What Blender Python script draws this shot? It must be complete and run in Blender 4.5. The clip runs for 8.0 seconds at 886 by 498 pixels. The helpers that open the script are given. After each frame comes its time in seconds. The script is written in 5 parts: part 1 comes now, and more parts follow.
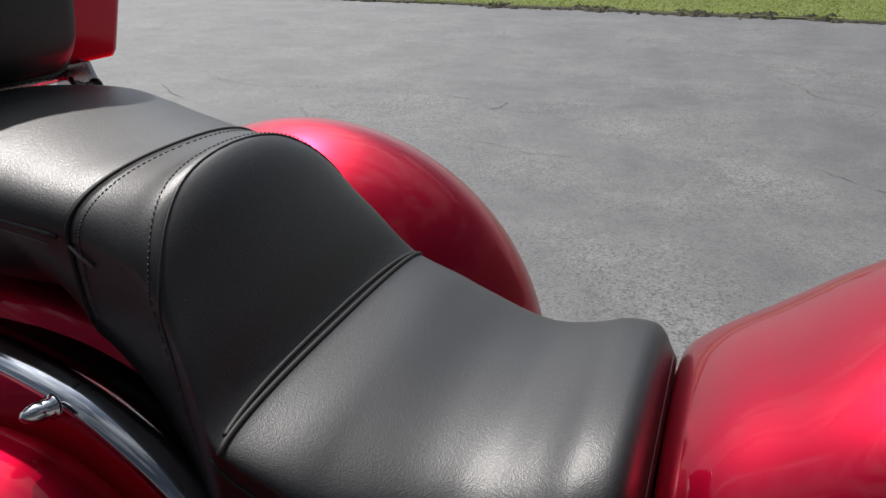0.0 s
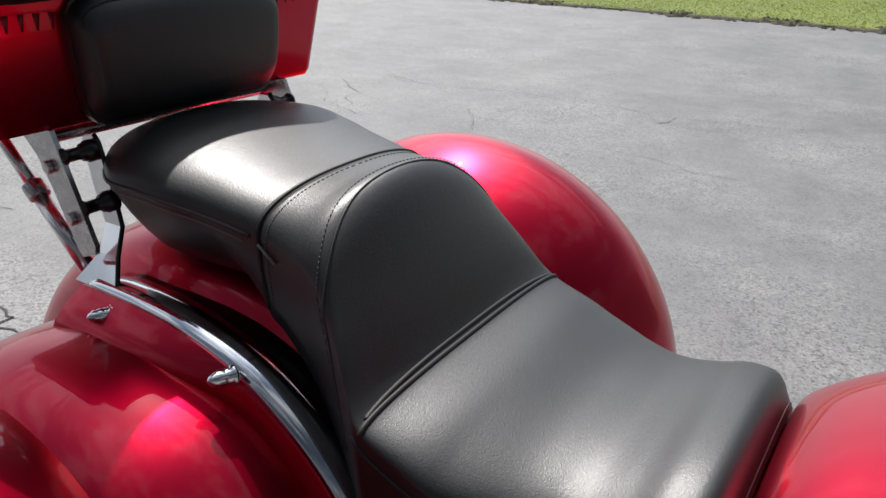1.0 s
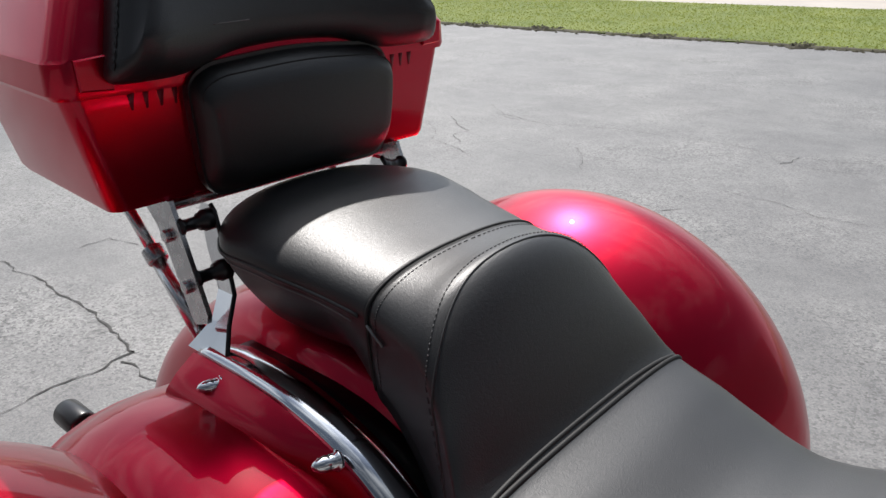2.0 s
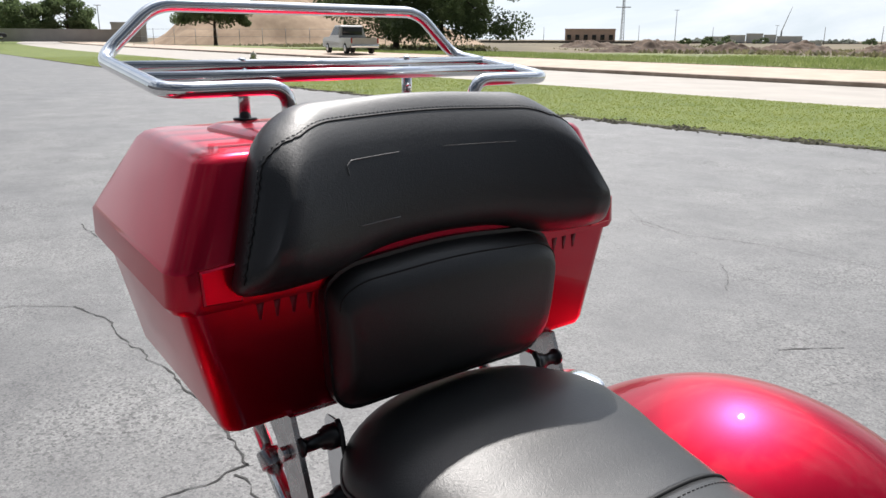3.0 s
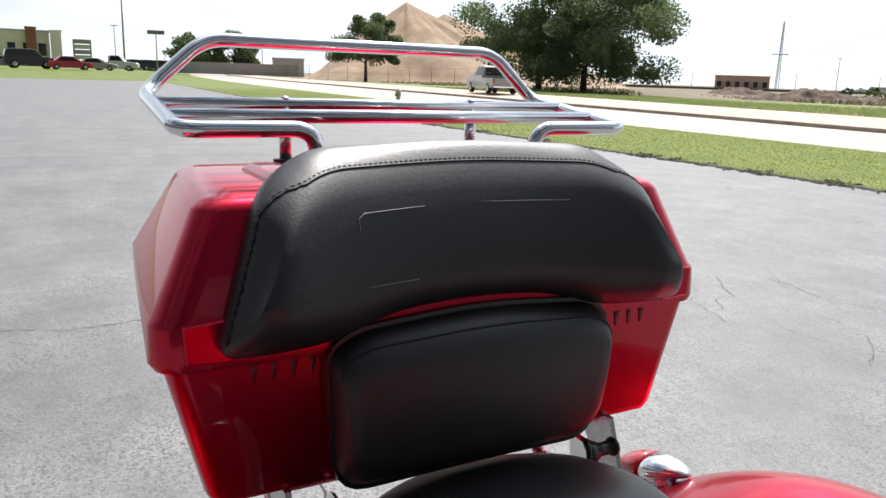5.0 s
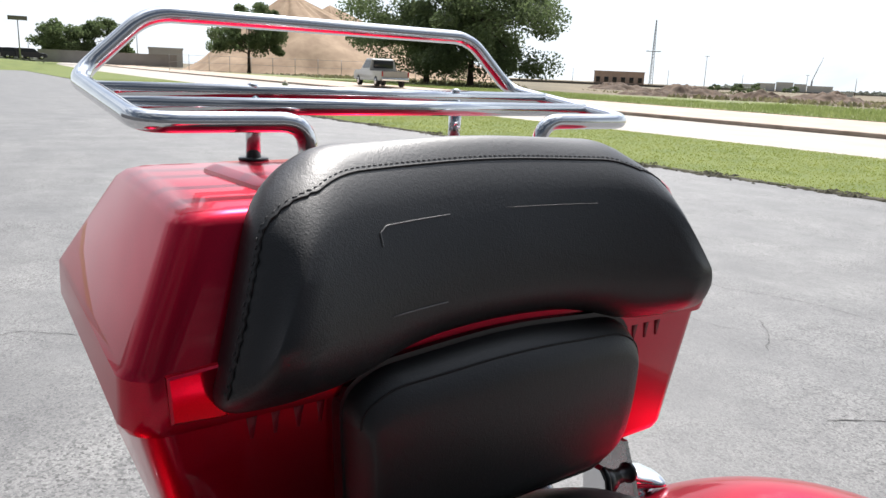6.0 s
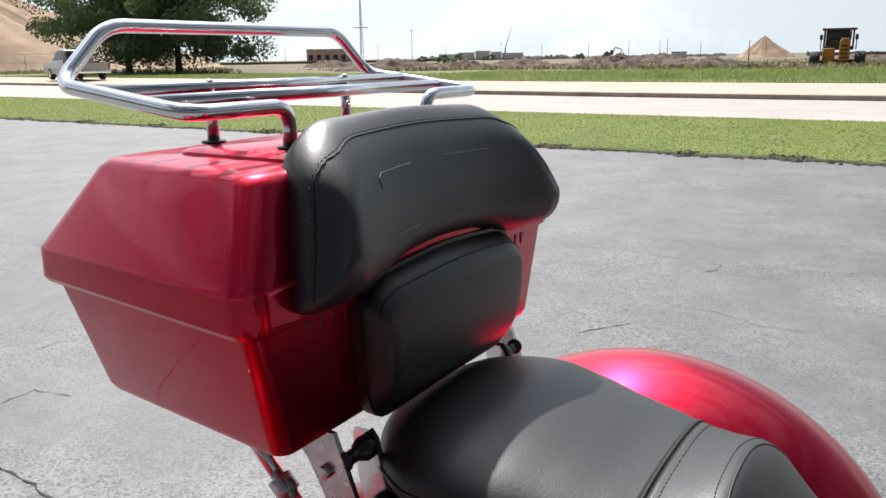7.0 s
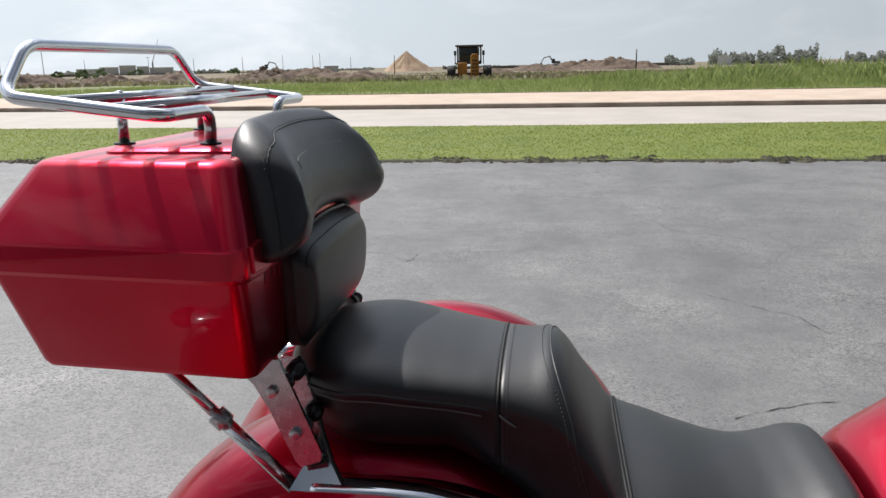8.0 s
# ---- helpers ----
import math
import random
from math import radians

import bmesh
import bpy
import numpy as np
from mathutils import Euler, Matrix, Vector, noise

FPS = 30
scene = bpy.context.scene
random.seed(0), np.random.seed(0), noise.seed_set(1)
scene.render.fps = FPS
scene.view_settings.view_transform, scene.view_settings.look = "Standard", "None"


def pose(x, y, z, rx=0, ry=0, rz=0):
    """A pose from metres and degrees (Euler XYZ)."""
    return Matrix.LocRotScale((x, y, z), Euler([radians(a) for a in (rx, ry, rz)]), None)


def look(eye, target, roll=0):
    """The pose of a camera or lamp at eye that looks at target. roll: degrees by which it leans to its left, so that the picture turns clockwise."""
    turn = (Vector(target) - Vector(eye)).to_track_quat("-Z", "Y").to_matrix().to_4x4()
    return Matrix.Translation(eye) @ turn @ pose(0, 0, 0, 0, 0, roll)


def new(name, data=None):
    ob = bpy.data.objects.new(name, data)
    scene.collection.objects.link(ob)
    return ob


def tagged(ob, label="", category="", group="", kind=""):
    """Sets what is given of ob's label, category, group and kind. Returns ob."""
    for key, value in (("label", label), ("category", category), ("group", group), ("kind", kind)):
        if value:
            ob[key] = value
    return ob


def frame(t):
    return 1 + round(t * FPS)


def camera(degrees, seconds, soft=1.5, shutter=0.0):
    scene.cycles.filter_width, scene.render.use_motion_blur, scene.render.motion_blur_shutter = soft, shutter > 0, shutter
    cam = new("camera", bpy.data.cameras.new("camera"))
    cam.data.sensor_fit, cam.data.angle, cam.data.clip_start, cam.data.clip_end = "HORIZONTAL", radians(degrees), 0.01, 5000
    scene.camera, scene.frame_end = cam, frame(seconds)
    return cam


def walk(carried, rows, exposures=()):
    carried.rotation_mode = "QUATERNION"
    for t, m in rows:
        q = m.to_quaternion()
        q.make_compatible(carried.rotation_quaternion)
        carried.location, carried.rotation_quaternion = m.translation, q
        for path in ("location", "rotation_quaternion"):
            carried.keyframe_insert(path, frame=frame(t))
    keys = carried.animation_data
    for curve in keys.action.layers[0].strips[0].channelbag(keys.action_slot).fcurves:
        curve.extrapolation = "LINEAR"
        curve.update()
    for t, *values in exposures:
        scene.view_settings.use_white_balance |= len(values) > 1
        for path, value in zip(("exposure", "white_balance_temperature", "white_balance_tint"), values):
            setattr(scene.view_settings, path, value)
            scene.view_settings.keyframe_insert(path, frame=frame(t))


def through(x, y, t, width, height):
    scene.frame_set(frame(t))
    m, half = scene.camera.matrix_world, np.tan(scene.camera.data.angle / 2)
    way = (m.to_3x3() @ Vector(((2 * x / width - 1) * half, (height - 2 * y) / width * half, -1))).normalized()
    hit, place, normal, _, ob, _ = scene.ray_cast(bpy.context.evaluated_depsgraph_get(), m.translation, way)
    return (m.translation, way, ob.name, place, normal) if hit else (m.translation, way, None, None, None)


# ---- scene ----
cam = camera(60.0, 8.0)
PATH = [
    (0, (0.231, -0.588, 1.161), (-0.419, 1.126, 0.361), 0.2),
    (0.5, (0.264, -0.625, 1.191), (-0.6, 0.991, 0.388), 0.4),
    (1, (0.276, -0.64, 1.217), (-0.728, 0.891, 0.412), 1.0),
    (1.2, (0.266, -0.634, 1.229), (-0.777, 0.864, 0.411), 1.2),
    (2.3, (0.191, -0.572, 1.273), (-1.125, 0.779, 0.609), -0.5),
    (2.5, (0.147, -0.546, 1.311), (-1.222, 0.776, 0.699), 0.6),
    (3, (0.071, -0.496, 1.343), (-1.431, 0.715, 0.815), 0.3),
    (3.5, (0.048, -0.438, 1.364), (-1.562, 0.649, 0.889), 1.0),
    (4, (0.073, -0.389, 1.36), (-1.618, 0.569, 0.891), 1.4),
    (5.5, (-0.011, -0.363, 1.34), (-1.72, 0.588, 0.923), 2.2),
    (6, (-0.1, -0.398, 1.336), (-1.653, 0.781, 0.893), 2.5),
    (6.5, (-0.107, -0.517, 1.337), (-1.435, 0.898, 0.854), 1.0),
    (7, (-0.086, -0.699, 1.34), (-1.14, 0.931, 0.857), -0.9),
    (7.5, (-0.109, -0.858, 1.346), (-0.875, 0.922, 0.853), -0.9),
    (8, (-0.209, -1.06, 1.344), (-0.487, 0.866, 0.881), -1.1),
]
walk(cam, [(t, look(eye, target, roll)) for t, eye, target, roll in PATH],
     exposures=[(0, -0.24, 6250, 12), (1, 0.22, 6250, 12), (2.5, 0.20, 6250, 12), (4, 0.32, 6250, 12), (5.5, 0.45, 6250, 12), (6.5, 0.44, 6250, 12), (7.5, 0.14, 6250, 12), (8, 0.08, 6250, 12)])

# ---------------------------------------------------------------- world and sun
SUN_DIR = Vector((-0.414, 0.377, 0.8285)).normalized()
world = bpy.data.worlds.new("sky")
scene.world = world
world.use_nodes = True
wn, wl = world.node_tree.nodes, world.node_tree.links
wn.clear()
sky = wn.new("ShaderNodeTexSky")
sky.sky_type = "NISHITA"
sky.sun_disc = False
sky.sun_elevation = math.asin(SUN_DIR.z)
sky.sun_rotation = math.atan2(SUN_DIR.x, SUN_DIR.y)
sky.dust_density = 2.0
tc = wn.new("ShaderNodeTexCoord")
mp = wn.new("ShaderNodeMapping")
mp.inputs["Scale"].default_value = (1.0, 1.0, 2.6)
wl.new(tc.outputs["Generated"], mp.inputs["Vector"])
cl = wn.new("ShaderNodeTexNoise")
cl.inputs["Scale"].default_value = 2.4
cl.inputs["Detail"].default_value = 7.0
cl.inputs["Roughness"].default_value = 0.6
cl.inputs["Distortion"].default_value = 0.6
wl.new(mp.outputs["Vector"], cl.inputs["Vector"])
cr = wn.new("ShaderNodeMapRange")
cr.inputs["From Min"].default_value, cr.inputs["From Max"].default_value = 0.44, 0.62
wl.new(cl.outputs["Fac"], cr.inputs["Value"])
sep = wn.new("ShaderNodeSeparateXYZ")
wl.new(tc.outputs["Generated"], sep.inputs["Vector"])
haze = wn.new("ShaderNodeMapRange")
haze.interpolation_type = "SMOOTHSTEP"
haze.inputs["From Min"].default_value, haze.inputs["From Max"].default_value = 0.05, 0.55
haze.inputs["To Min"].default_value, haze.inputs["To Max"].default_value = 0.96, 0.14
wl.new(sep.outputs["Z"], haze.inputs["Value"])
cov = wn.new("ShaderNodeMath")
cov.operation = "MAXIMUM"
cov.use_clamp = True
cmul = wn.new("ShaderNodeMath")
cmul.operation = "MULTIPLY"
cmul.inputs[1].default_value = 0.88
wl.new(cr.outputs["Result"], cmul.inputs[0])
wl.new(cmul.outputs["Value"], cov.inputs[0])
wl.new(haze.outputs["Result"], cov.inputs[1])
mixc = wn.new("ShaderNodeMix")
mixc.data_type = "RGBA"
wl.new(cov.outputs["Value"], mixc.inputs["Factor"])
wl.new(sky.outputs["Color"], mixc.inputs["A"])
veil = wn.new("ShaderNodeMix")
veil.data_type = "RGBA"
veil.inputs["A"].default_value = (12.2, 13.3, 13.7, 1)
veil.inputs["B"].default_value = (15.6, 16.2, 16.4, 1)
wl.new(cr.outputs["Result"], veil.inputs["Factor"])
wl.new(veil.outputs["Result"], mixc.inputs["B"])
bg = wn.new("ShaderNodeBackground")
bg.inputs["Strength"].default_value = 0.054
# the sky is brighter towards the sun's side
side = wn.new("ShaderNodeVectorMath")
side.operation = "DOT_PRODUCT"
side.inputs[1].default_value = Vector((SUN_DIR.x, SUN_DIR.y, 0)).normalized()
wl.new(tc.outputs["Generated"], side.inputs[0])
glow = wn.new("ShaderNodeMapRange")
glow.inputs["From Min"].default_value, glow.inputs["From Max"].default_value = -0.8, 1.0
glow.inputs["To Min"].default_value, glow.inputs["To Max"].default_value = 0.22, 1.06
wl.new(side.outputs["Value"], glow.inputs["Value"])
dim = wn.new("ShaderNodeMix")
dim.data_type, dim.blend_type = "RGBA", "MULTIPLY"
dim.inputs["Factor"].default_value = 1.0
wl.new(mixc.outputs["Result"], dim.inputs["A"])
# wide bright aureole of the sun in the hazy sky
near_sun = wn.new("ShaderNodeVectorMath")
near_sun.operation = "DOT_PRODUCT"
near_sun.inputs[1].default_value = SUN_DIR
wl.new(tc.outputs["Generated"], near_sun.inputs[0])
front = wn.new("ShaderNodeMath")
front.operation = "MAXIMUM"
front.inputs[1].default_value = 0.0
wl.new(near_sun.outputs["Value"], front.inputs[0])
peak = wn.new("ShaderNodeMath")
peak.operation = "POWER"
peak.inputs[1].default_value = 6.0
wl.new(front.outputs["Value"], peak.inputs[0])
aureole = wn.new("ShaderNodeMath")
aureole.operation = "MULTIPLY_ADD"
aureole.inputs[1].default_value = 2.6
wl.new(peak.outputs["Value"], aureole.inputs[0])
wl.new(glow.outputs["Result"], aureole.inputs[2])
wl.new(aureole.outputs["Value"], dim.inputs["B"])
wl.new(dim.outputs["Result"], bg.inputs["Color"])
wo = wn.new("ShaderNodeOutputWorld")
wl.new(bg.outputs["Background"], wo.inputs["Surface"])

sun_data = bpy.data.lights.new("sun", "SUN")
sun_data.energy = 4.6
sun_data.angle = radians(0.6)
sun_data.color = (1.0, 0.945, 0.86)
sun = new("sun", sun_data)
sun.matrix_world = look(SUN_DIR * 50, (0, 0, 0))


# ---------------------------------------------------------------- materials
def mat(name, color, rough=0.5, metal=0.0, coat=0.0, spec=0.5, var=0.0, scale=20.0, bump=0.0, bscale=200.0, color2=None, rvar=0.0, detail=4.0, crough=0.03):
    m = bpy.data.materials.new(name)
    m.use_nodes = True
    n, l = m.node_tree.nodes, m.node_tree.links
    p = n["Principled BSDF"]
    p.inputs["Base Color"].default_value = (*color, 1)
    p.inputs["Roughness"].default_value = rough
    p.inputs["Metallic"].default_value = metal
    p.inputs["Specular IOR Level"].default_value = spec
    p.inputs["Coat Weight"].default_value = coat
    p.inputs["Coat Roughness"].default_value = crough
    co = n.new("ShaderNodeTexCoord")
    if var or color2:
        t = n.new("ShaderNodeTexNoise")
        t.inputs["Scale"].default_value = scale
        t.inputs["Detail"].default_value = detail
        t.inputs["Roughness"].default_value = 0.6
        l.new(co.outputs["Object"], t.inputs["Vector"])
        r = n.new("ShaderNodeValToRGB")
        lo = color if color2 else tuple(c * (1 - var) for c in color)
        hi = color2 if color2 else tuple(min(1, c * (1 + var)) for c in color)
        r.color_ramp.elements[0].position, r.color_ramp.elements[1].position = 0.32, 0.68
        r.color_ramp.elements[0].color, r.color_ramp.elements[1].color = (*lo, 1), (*hi, 1)
        l.new(t.outputs["Fac"], r.inputs["Fac"])
        l.new(r.outputs["Color"], p.inputs["Base Color"])
        if rvar:
            mr = n.new("ShaderNodeMapRange")
            mr.inputs["To Min"].default_value, mr.inputs["To Max"].default_value = rough - rvar, rough + rvar
            l.new(t.outputs["Fac"], mr.inputs["Value"])
            l.new(mr.outputs["Result"], p.inputs["Roughness"])
    if bump:
        b = n.new("ShaderNodeTexNoise")
        b.inputs["Scale"].default_value = bscale
        b.inputs["Detail"].default_value = 3.0
        l.new(co.outputs["Object"], b.inputs["Vector"])
        bn = n.new("ShaderNodeBump")
        bn.inputs["Strength"].default_value = bump
        bn.inputs["Distance"].default_value = 0.002
        l.new(b.outputs["Fac"], bn.inputs["Height"])
        l.new(bn.outputs["Normal"], p.inputs["Normal"])
        l.new(bn.outputs["Normal"], p.inputs["Coat Normal"])
    return m


RED = mat("candy_red_paint", (0.50, 0.0021, 0.027), 0.34, metal=0.97, coat=0.60, crough=0.015, spec=0.0, var=0.10, scale=1200.0)
LEATHER = mat("black_vinyl", (0.0045, 0.0050, 0.0060), 0.53, spec=0.54, coat=0.42, crough=0.30, var=0.30, scale=14.0, bump=0.15, bscale=900.0, rvar=0.05, detail=8.0)
RED.node_tree.nodes["Principled BSDF"].inputs["Coat IOR"].default_value = 1.48
# body red darkened to paint the shade inside the trunk slots
SLOT = mat("slot_shade_red", (0.20, 0.002, 0.014), 0.5)
# brick lightened in its colour for haze on the shaded far wall
PINK_BRICK = mat("hazed_brick", (0.60, 0.46, 0.40), 0.9, var=0.12, scale=0.6)
STORE = mat("store_wall", (0.80, 0.77, 0.73), 0.9, var=0.06, scale=0.5)
SEAM = mat("seam_black", (0.006, 0.006, 0.006), 0.6)
THREAD = mat("thread", (0.07, 0.07, 0.072), 0.7)
CREASE = mat("worn_fold", (0.16, 0.16, 0.16), 0.5)
CHROME = mat("chrome", (0.82, 0.83, 0.85), 0.11, metal=1.0, var=0.04, scale=40.0)
STEEL = mat("polished_steel", (0.52, 0.52, 0.53), 0.27, metal=1.0, var=0.15, scale=60.0, rvar=0.06)
ROD = mat("rod_steel", (0.74, 0.74, 0.75), 0.24, metal=1.0, var=0.10, scale=60.0)
BLACK = mat("black_plastic", (0.012, 0.012, 0.013), 0.3)
RUBBER = mat("tyre_rubber", (0.018, 0.018, 0.018), 0.75, var=0.3, scale=30.0)
LENS = mat("red_lens", (0.35, 0.01, 0.01), 0.08, coat=1.0)
CAB = mat("hazed_cab_paint", (0.10, 0.085, 0.07), 0.6, var=0.3, scale=2.0)
ENGINE = mat("engine_black", (0.02, 0.02, 0.02), 0.5, var=0.3, scale=20.0)


def leaf_mat(name, c1, c2, scale, through=0.45):
    m = mat(name, c1, 0.65, color2=c2, scale=scale)
    n, l = m.node_tree.nodes, m.node_tree.links
    p = n["Principled BSDF"]
    out = n["Material Output"]
    tr = n.new("ShaderNodeBsdfTranslucent")
    mx = n.new("ShaderNodeMixShader")
    mx.inputs["Fac"].default_value = through
    l.new(p.inputs["Base Color"].links[0].from_socket, tr.inputs["Color"])
    l.new(p.outputs["BSDF"], mx.inputs[1])
    l.new(tr.outputs["BSDF"], mx.inputs[2])
    l.new(mx.outputs["Shader"], out.inputs["Surface"])
    return m


def crinkle(m, scale, amount):
    """Adds soft crinkles to the relief of a material that has a bump."""
    n, l = m.node_tree.nodes, m.node_tree.links
    bn = next(k for k in n if k.type == "BUMP")
    fine = bn.inputs["Height"].links[0].from_socket
    t = n.new("ShaderNodeTexNoise")
    t.inputs["Scale"].default_value = scale
    t.inputs["Detail"].default_value = 4.0
    t.inputs["Distortion"].default_value = 1.8
    l.new(next(k for k in n if k.type == "TEX_COORD").outputs["Object"], t.inputs["Vector"])
    mul = n.new("ShaderNodeMath")
    mul.operation = "MULTIPLY_ADD"
    mul.inputs[1].default_value = amount
    l.new(t.outputs["Fac"], mul.inputs[0])
    l.new(fine, mul.inputs[2])
    l.new(mul.outputs["Value"], bn.inputs["Height"])


def asphalt_mat():
    m = bpy.data.materials.new("asphalt")
    m.use_nodes = True
    n, l = m.node_tree.nodes, m.node_tree.links
    p = n["Principled BSDF"]
    co = n.new("ShaderNodeTexCoord")
    big = n.new("ShaderNodeTexNoise")
    big.inputs["Scale"].default_value = 0.45
    big.inputs["Detail"].default_value = 5.0
    big.inputs["Roughness"].default_value = 0.65
    l.new(co.outputs["Object"], big.inputs["Vector"])
    rb = n.new("ShaderNodeValToRGB")
    rb.color_ramp.elements[0].position, rb.color_ramp.elements[1].position = 0.3, 0.72
    rb.color_ramp.elements[0].color, rb.color_ramp.elements[1].color = (0.115, 0.116, 0.12, 1), (0.175, 0.175, 0.178, 1)
    l.new(big.outputs["Fac"], rb.inputs["Fac"])
    def grain(scale, detail, lo, hi):
        t = n.new("ShaderNodeTexNoise")
        t.inputs["Scale"].default_value = scale
        t.inputs["Detail"].default_value = detail
        t.inputs["Roughness"].default_value = 0.65
        l.new(co.outputs["Object"], t.inputs["Vector"])
        r = n.new("ShaderNodeValToRGB")
        r.color_ramp.elements[0].position, r.color_ramp.elements[1].position = 0.36, 0.64
        r.color_ramp.elements[0].color, r.color_ramp.elements[1].color = (lo, lo, lo, 1), (hi, hi, hi * 0.985, 1)
        l.new(t.outputs["Fac"], r.inputs["Fac"])
        return t, r
    fine, rf = grain(150.0, 3.0, 0.76, 1.24)
    _, rm = grain(1.7, 9.0, 0.82, 1.15)
    _, rt = grain(9.0, 6.0, 0.92, 1.07)
    def times(a, b):
        mx = n.new("ShaderNodeMix")
        mx.data_type, mx.blend_type = "RGBA", "MULTIPLY"
        mx.inputs["Factor"].default_value = 1.0
        l.new(a, mx.inputs["A"])
        l.new(b, mx.inputs["B"])
        return mx.outputs["Result"]
    # single stones, showing where the binder has worn away
    vo = n.new("ShaderNodeTexVoronoi")
    vo.inputs["Scale"].default_value = 105.0
    l.new(co.outputs["Object"], vo.inputs["Vector"])
    sp = n.new("ShaderNodeSeparateColor")
    l.new(vo.outputs["Color"], sp.inputs["Color"])
    rs = n.new("ShaderNodeValToRGB")
    for k, (pos, v) in enumerate(((0.0, 0.36), (0.32, 0.95))):
        rs.color_ramp.elements[k].position, rs.color_ramp.elements[k].color = pos, (v, v, v, 1)
    e = rs.color_ramp.elements.new(1.0)
    e.color = (1.5, 1.495, 1.48, 1)
    l.new(sp.outputs["Red"], rs.inputs["Fac"])
    wear = n.new("ShaderNodeTexNoise")
    wear.inputs["Scale"].default_value = 0.9
    wear.inputs["Detail"].default_value = 6.0
    l.new(co.outputs["Object"], wear.inputs["Vector"])
    wr = n.new("ShaderNodeMapRange")
    wr.inputs["From Min"].default_value, wr.inputs["From Max"].default_value = 0.42, 0.66
    wr.inputs["To Min"].default_value, wr.inputs["To Max"].default_value = 0.30, 1.0
    l.new(wear.outputs["Fac"], wr.inputs["Value"])
    st = n.new("ShaderNodeMix")
    st.data_type = "RGBA"
    st.inputs["A"].default_value = (1, 1, 1, 1)
    l.new(wr.outputs["Result"], st.inputs["Factor"])
    l.new(rs.outputs["Color"], st.inputs["B"])
    # net of hairline cracks in the worn stretches
    bend = n.new("ShaderNodeTexNoise")
    bend.inputs["Scale"].default_value = 5.0
    bend.inputs["Detail"].default_value = 5.0
    l.new(co.outputs["Object"], bend.inputs["Vector"])
    shift = n.new("ShaderNodeVectorMath")
    shift.operation = "MULTIPLY_ADD"
    shift.inputs[1].default_value = (0.35, 0.35, 0.0)
    l.new(bend.outputs["Color"], shift.inputs[0])
    l.new(co.outputs["Object"], shift.inputs[2])
    net = n.new("ShaderNodeTexVoronoi")
    net.feature = "DISTANCE_TO_EDGE"
    net.inputs["Scale"].default_value = 1.5
    l.new(shift.outputs["Vector"], net.inputs["Vector"])
    lines = n.new("ShaderNodeMapRange")
    lines.inputs["From Min"].default_value, lines.inputs["From Max"].default_value = 0.003, 0.017
    lines.inputs["To Min"].default_value, lines.inputs["To Max"].default_value = 1.0, 0.0
    l.new(net.outputs["Distance"], lines.inputs["Value"])
    where = n.new("ShaderNodeMapRange")
    where.inputs["From Min"].default_value, where.inputs["From Max"].default_value = 0.53, 0.62
    where.inputs["To Min"].default_value, where.inputs["To Max"].default_value = 0.0, 0.38
    l.new(wear.outputs["Fac"], where.inputs["Value"])
    some = n.new("ShaderNodeMath")
    some.operation = "MULTIPLY"
    l.new(lines.outputs["Result"], some.inputs[0])
    l.new(where.outputs["Result"], some.inputs[1])
    hair = n.new("ShaderNodeMix")
    hair.data_type = "RGBA"
    hair.inputs["A"].default_value = (1, 1, 1, 1)
    hair.inputs["B"].default_value = (0.22, 0.22, 0.22, 1)
    l.new(some.outputs["Value"], hair.inputs["Factor"])
    base = times(times(times(times(times(rb.outputs["Color"], rm.outputs["Color"]), rt.outputs["Color"]), rf.outputs["Color"]), st.outputs["Result"]), hair.outputs["Result"])
    l.new(base, p.inputs["Base Color"])
    mr = n.new("ShaderNodeMapRange")
    mr.inputs["To Min"].default_value, mr.inputs["To Max"].default_value = 0.5, 0.72
    l.new(big.outputs["Fac"], mr.inputs["Value"])
    l.new(mr.outputs["Result"], p.inputs["Roughness"])
    bn = n.new("ShaderNodeBump")
    bn.inputs["Strength"].default_value = 0.35
    bn.inputs["Distance"].default_value = 0.003
    l.new(fine.outputs["Fac"], bn.inputs["Height"])
    l.new(bn.outputs["Normal"], p.inputs["Normal"])
    return m


crinkle(LEATHER, 170.0, 0.9)
ASPHALT = asphalt_mat()
CRACK = mat("crack_dirt", (0.05, 0.049, 0.047), 0.9, var=0.4, scale=60.0)
GRASS_SOIL = mat("grass_soil", (0.098, 0.138, 0.021), 0.9, color2=(0.165, 0.198, 0.038), scale=0.9, bump=0.6, bscale=45.0, detail=12.0)
BLADE = leaf_mat("grass_blade", (0.225, 0.275, 0.048), (0.320, 0.350, 0.080), 1.2, 0.55)
WEED = leaf_mat("weed_leaf", (0.20, 0.27, 0.08), (0.36, 0.40, 0.16), 0.9)
CONCRETE = mat("road_concrete", (0.37, 0.34, 0.305), 0.8, color2=(0.45, 0.415, 0.37), scale=0.8, bump=0.2, bscale=60.0, detail=8.0)
KERB = mat("kerb_concrete", (0.25, 0.20, 0.16), 0.85, color2=(0.42, 0.35, 0.29), scale=1.5, detail=8.0)
WALKWAY = mat("walk_concrete", (0.46, 0.36, 0.28), 0.85, color2=(0.56, 0.46, 0.37), scale=1.2, detail=8.0)
MOUND = mat("turned_earth", (0.065, 0.046, 0.034), 0.95, color2=(0.17, 0.118, 0.082), scale=1.2, bump=1.0, bscale=3.0, detail=12.0)
DIRT = mat("brown_dirt", (0.105, 0.092, 0.058), 0.95, color2=(0.24, 0.195, 0.125), scale=0.09, bump=0.8, bscale=2.0, detail=12.0)
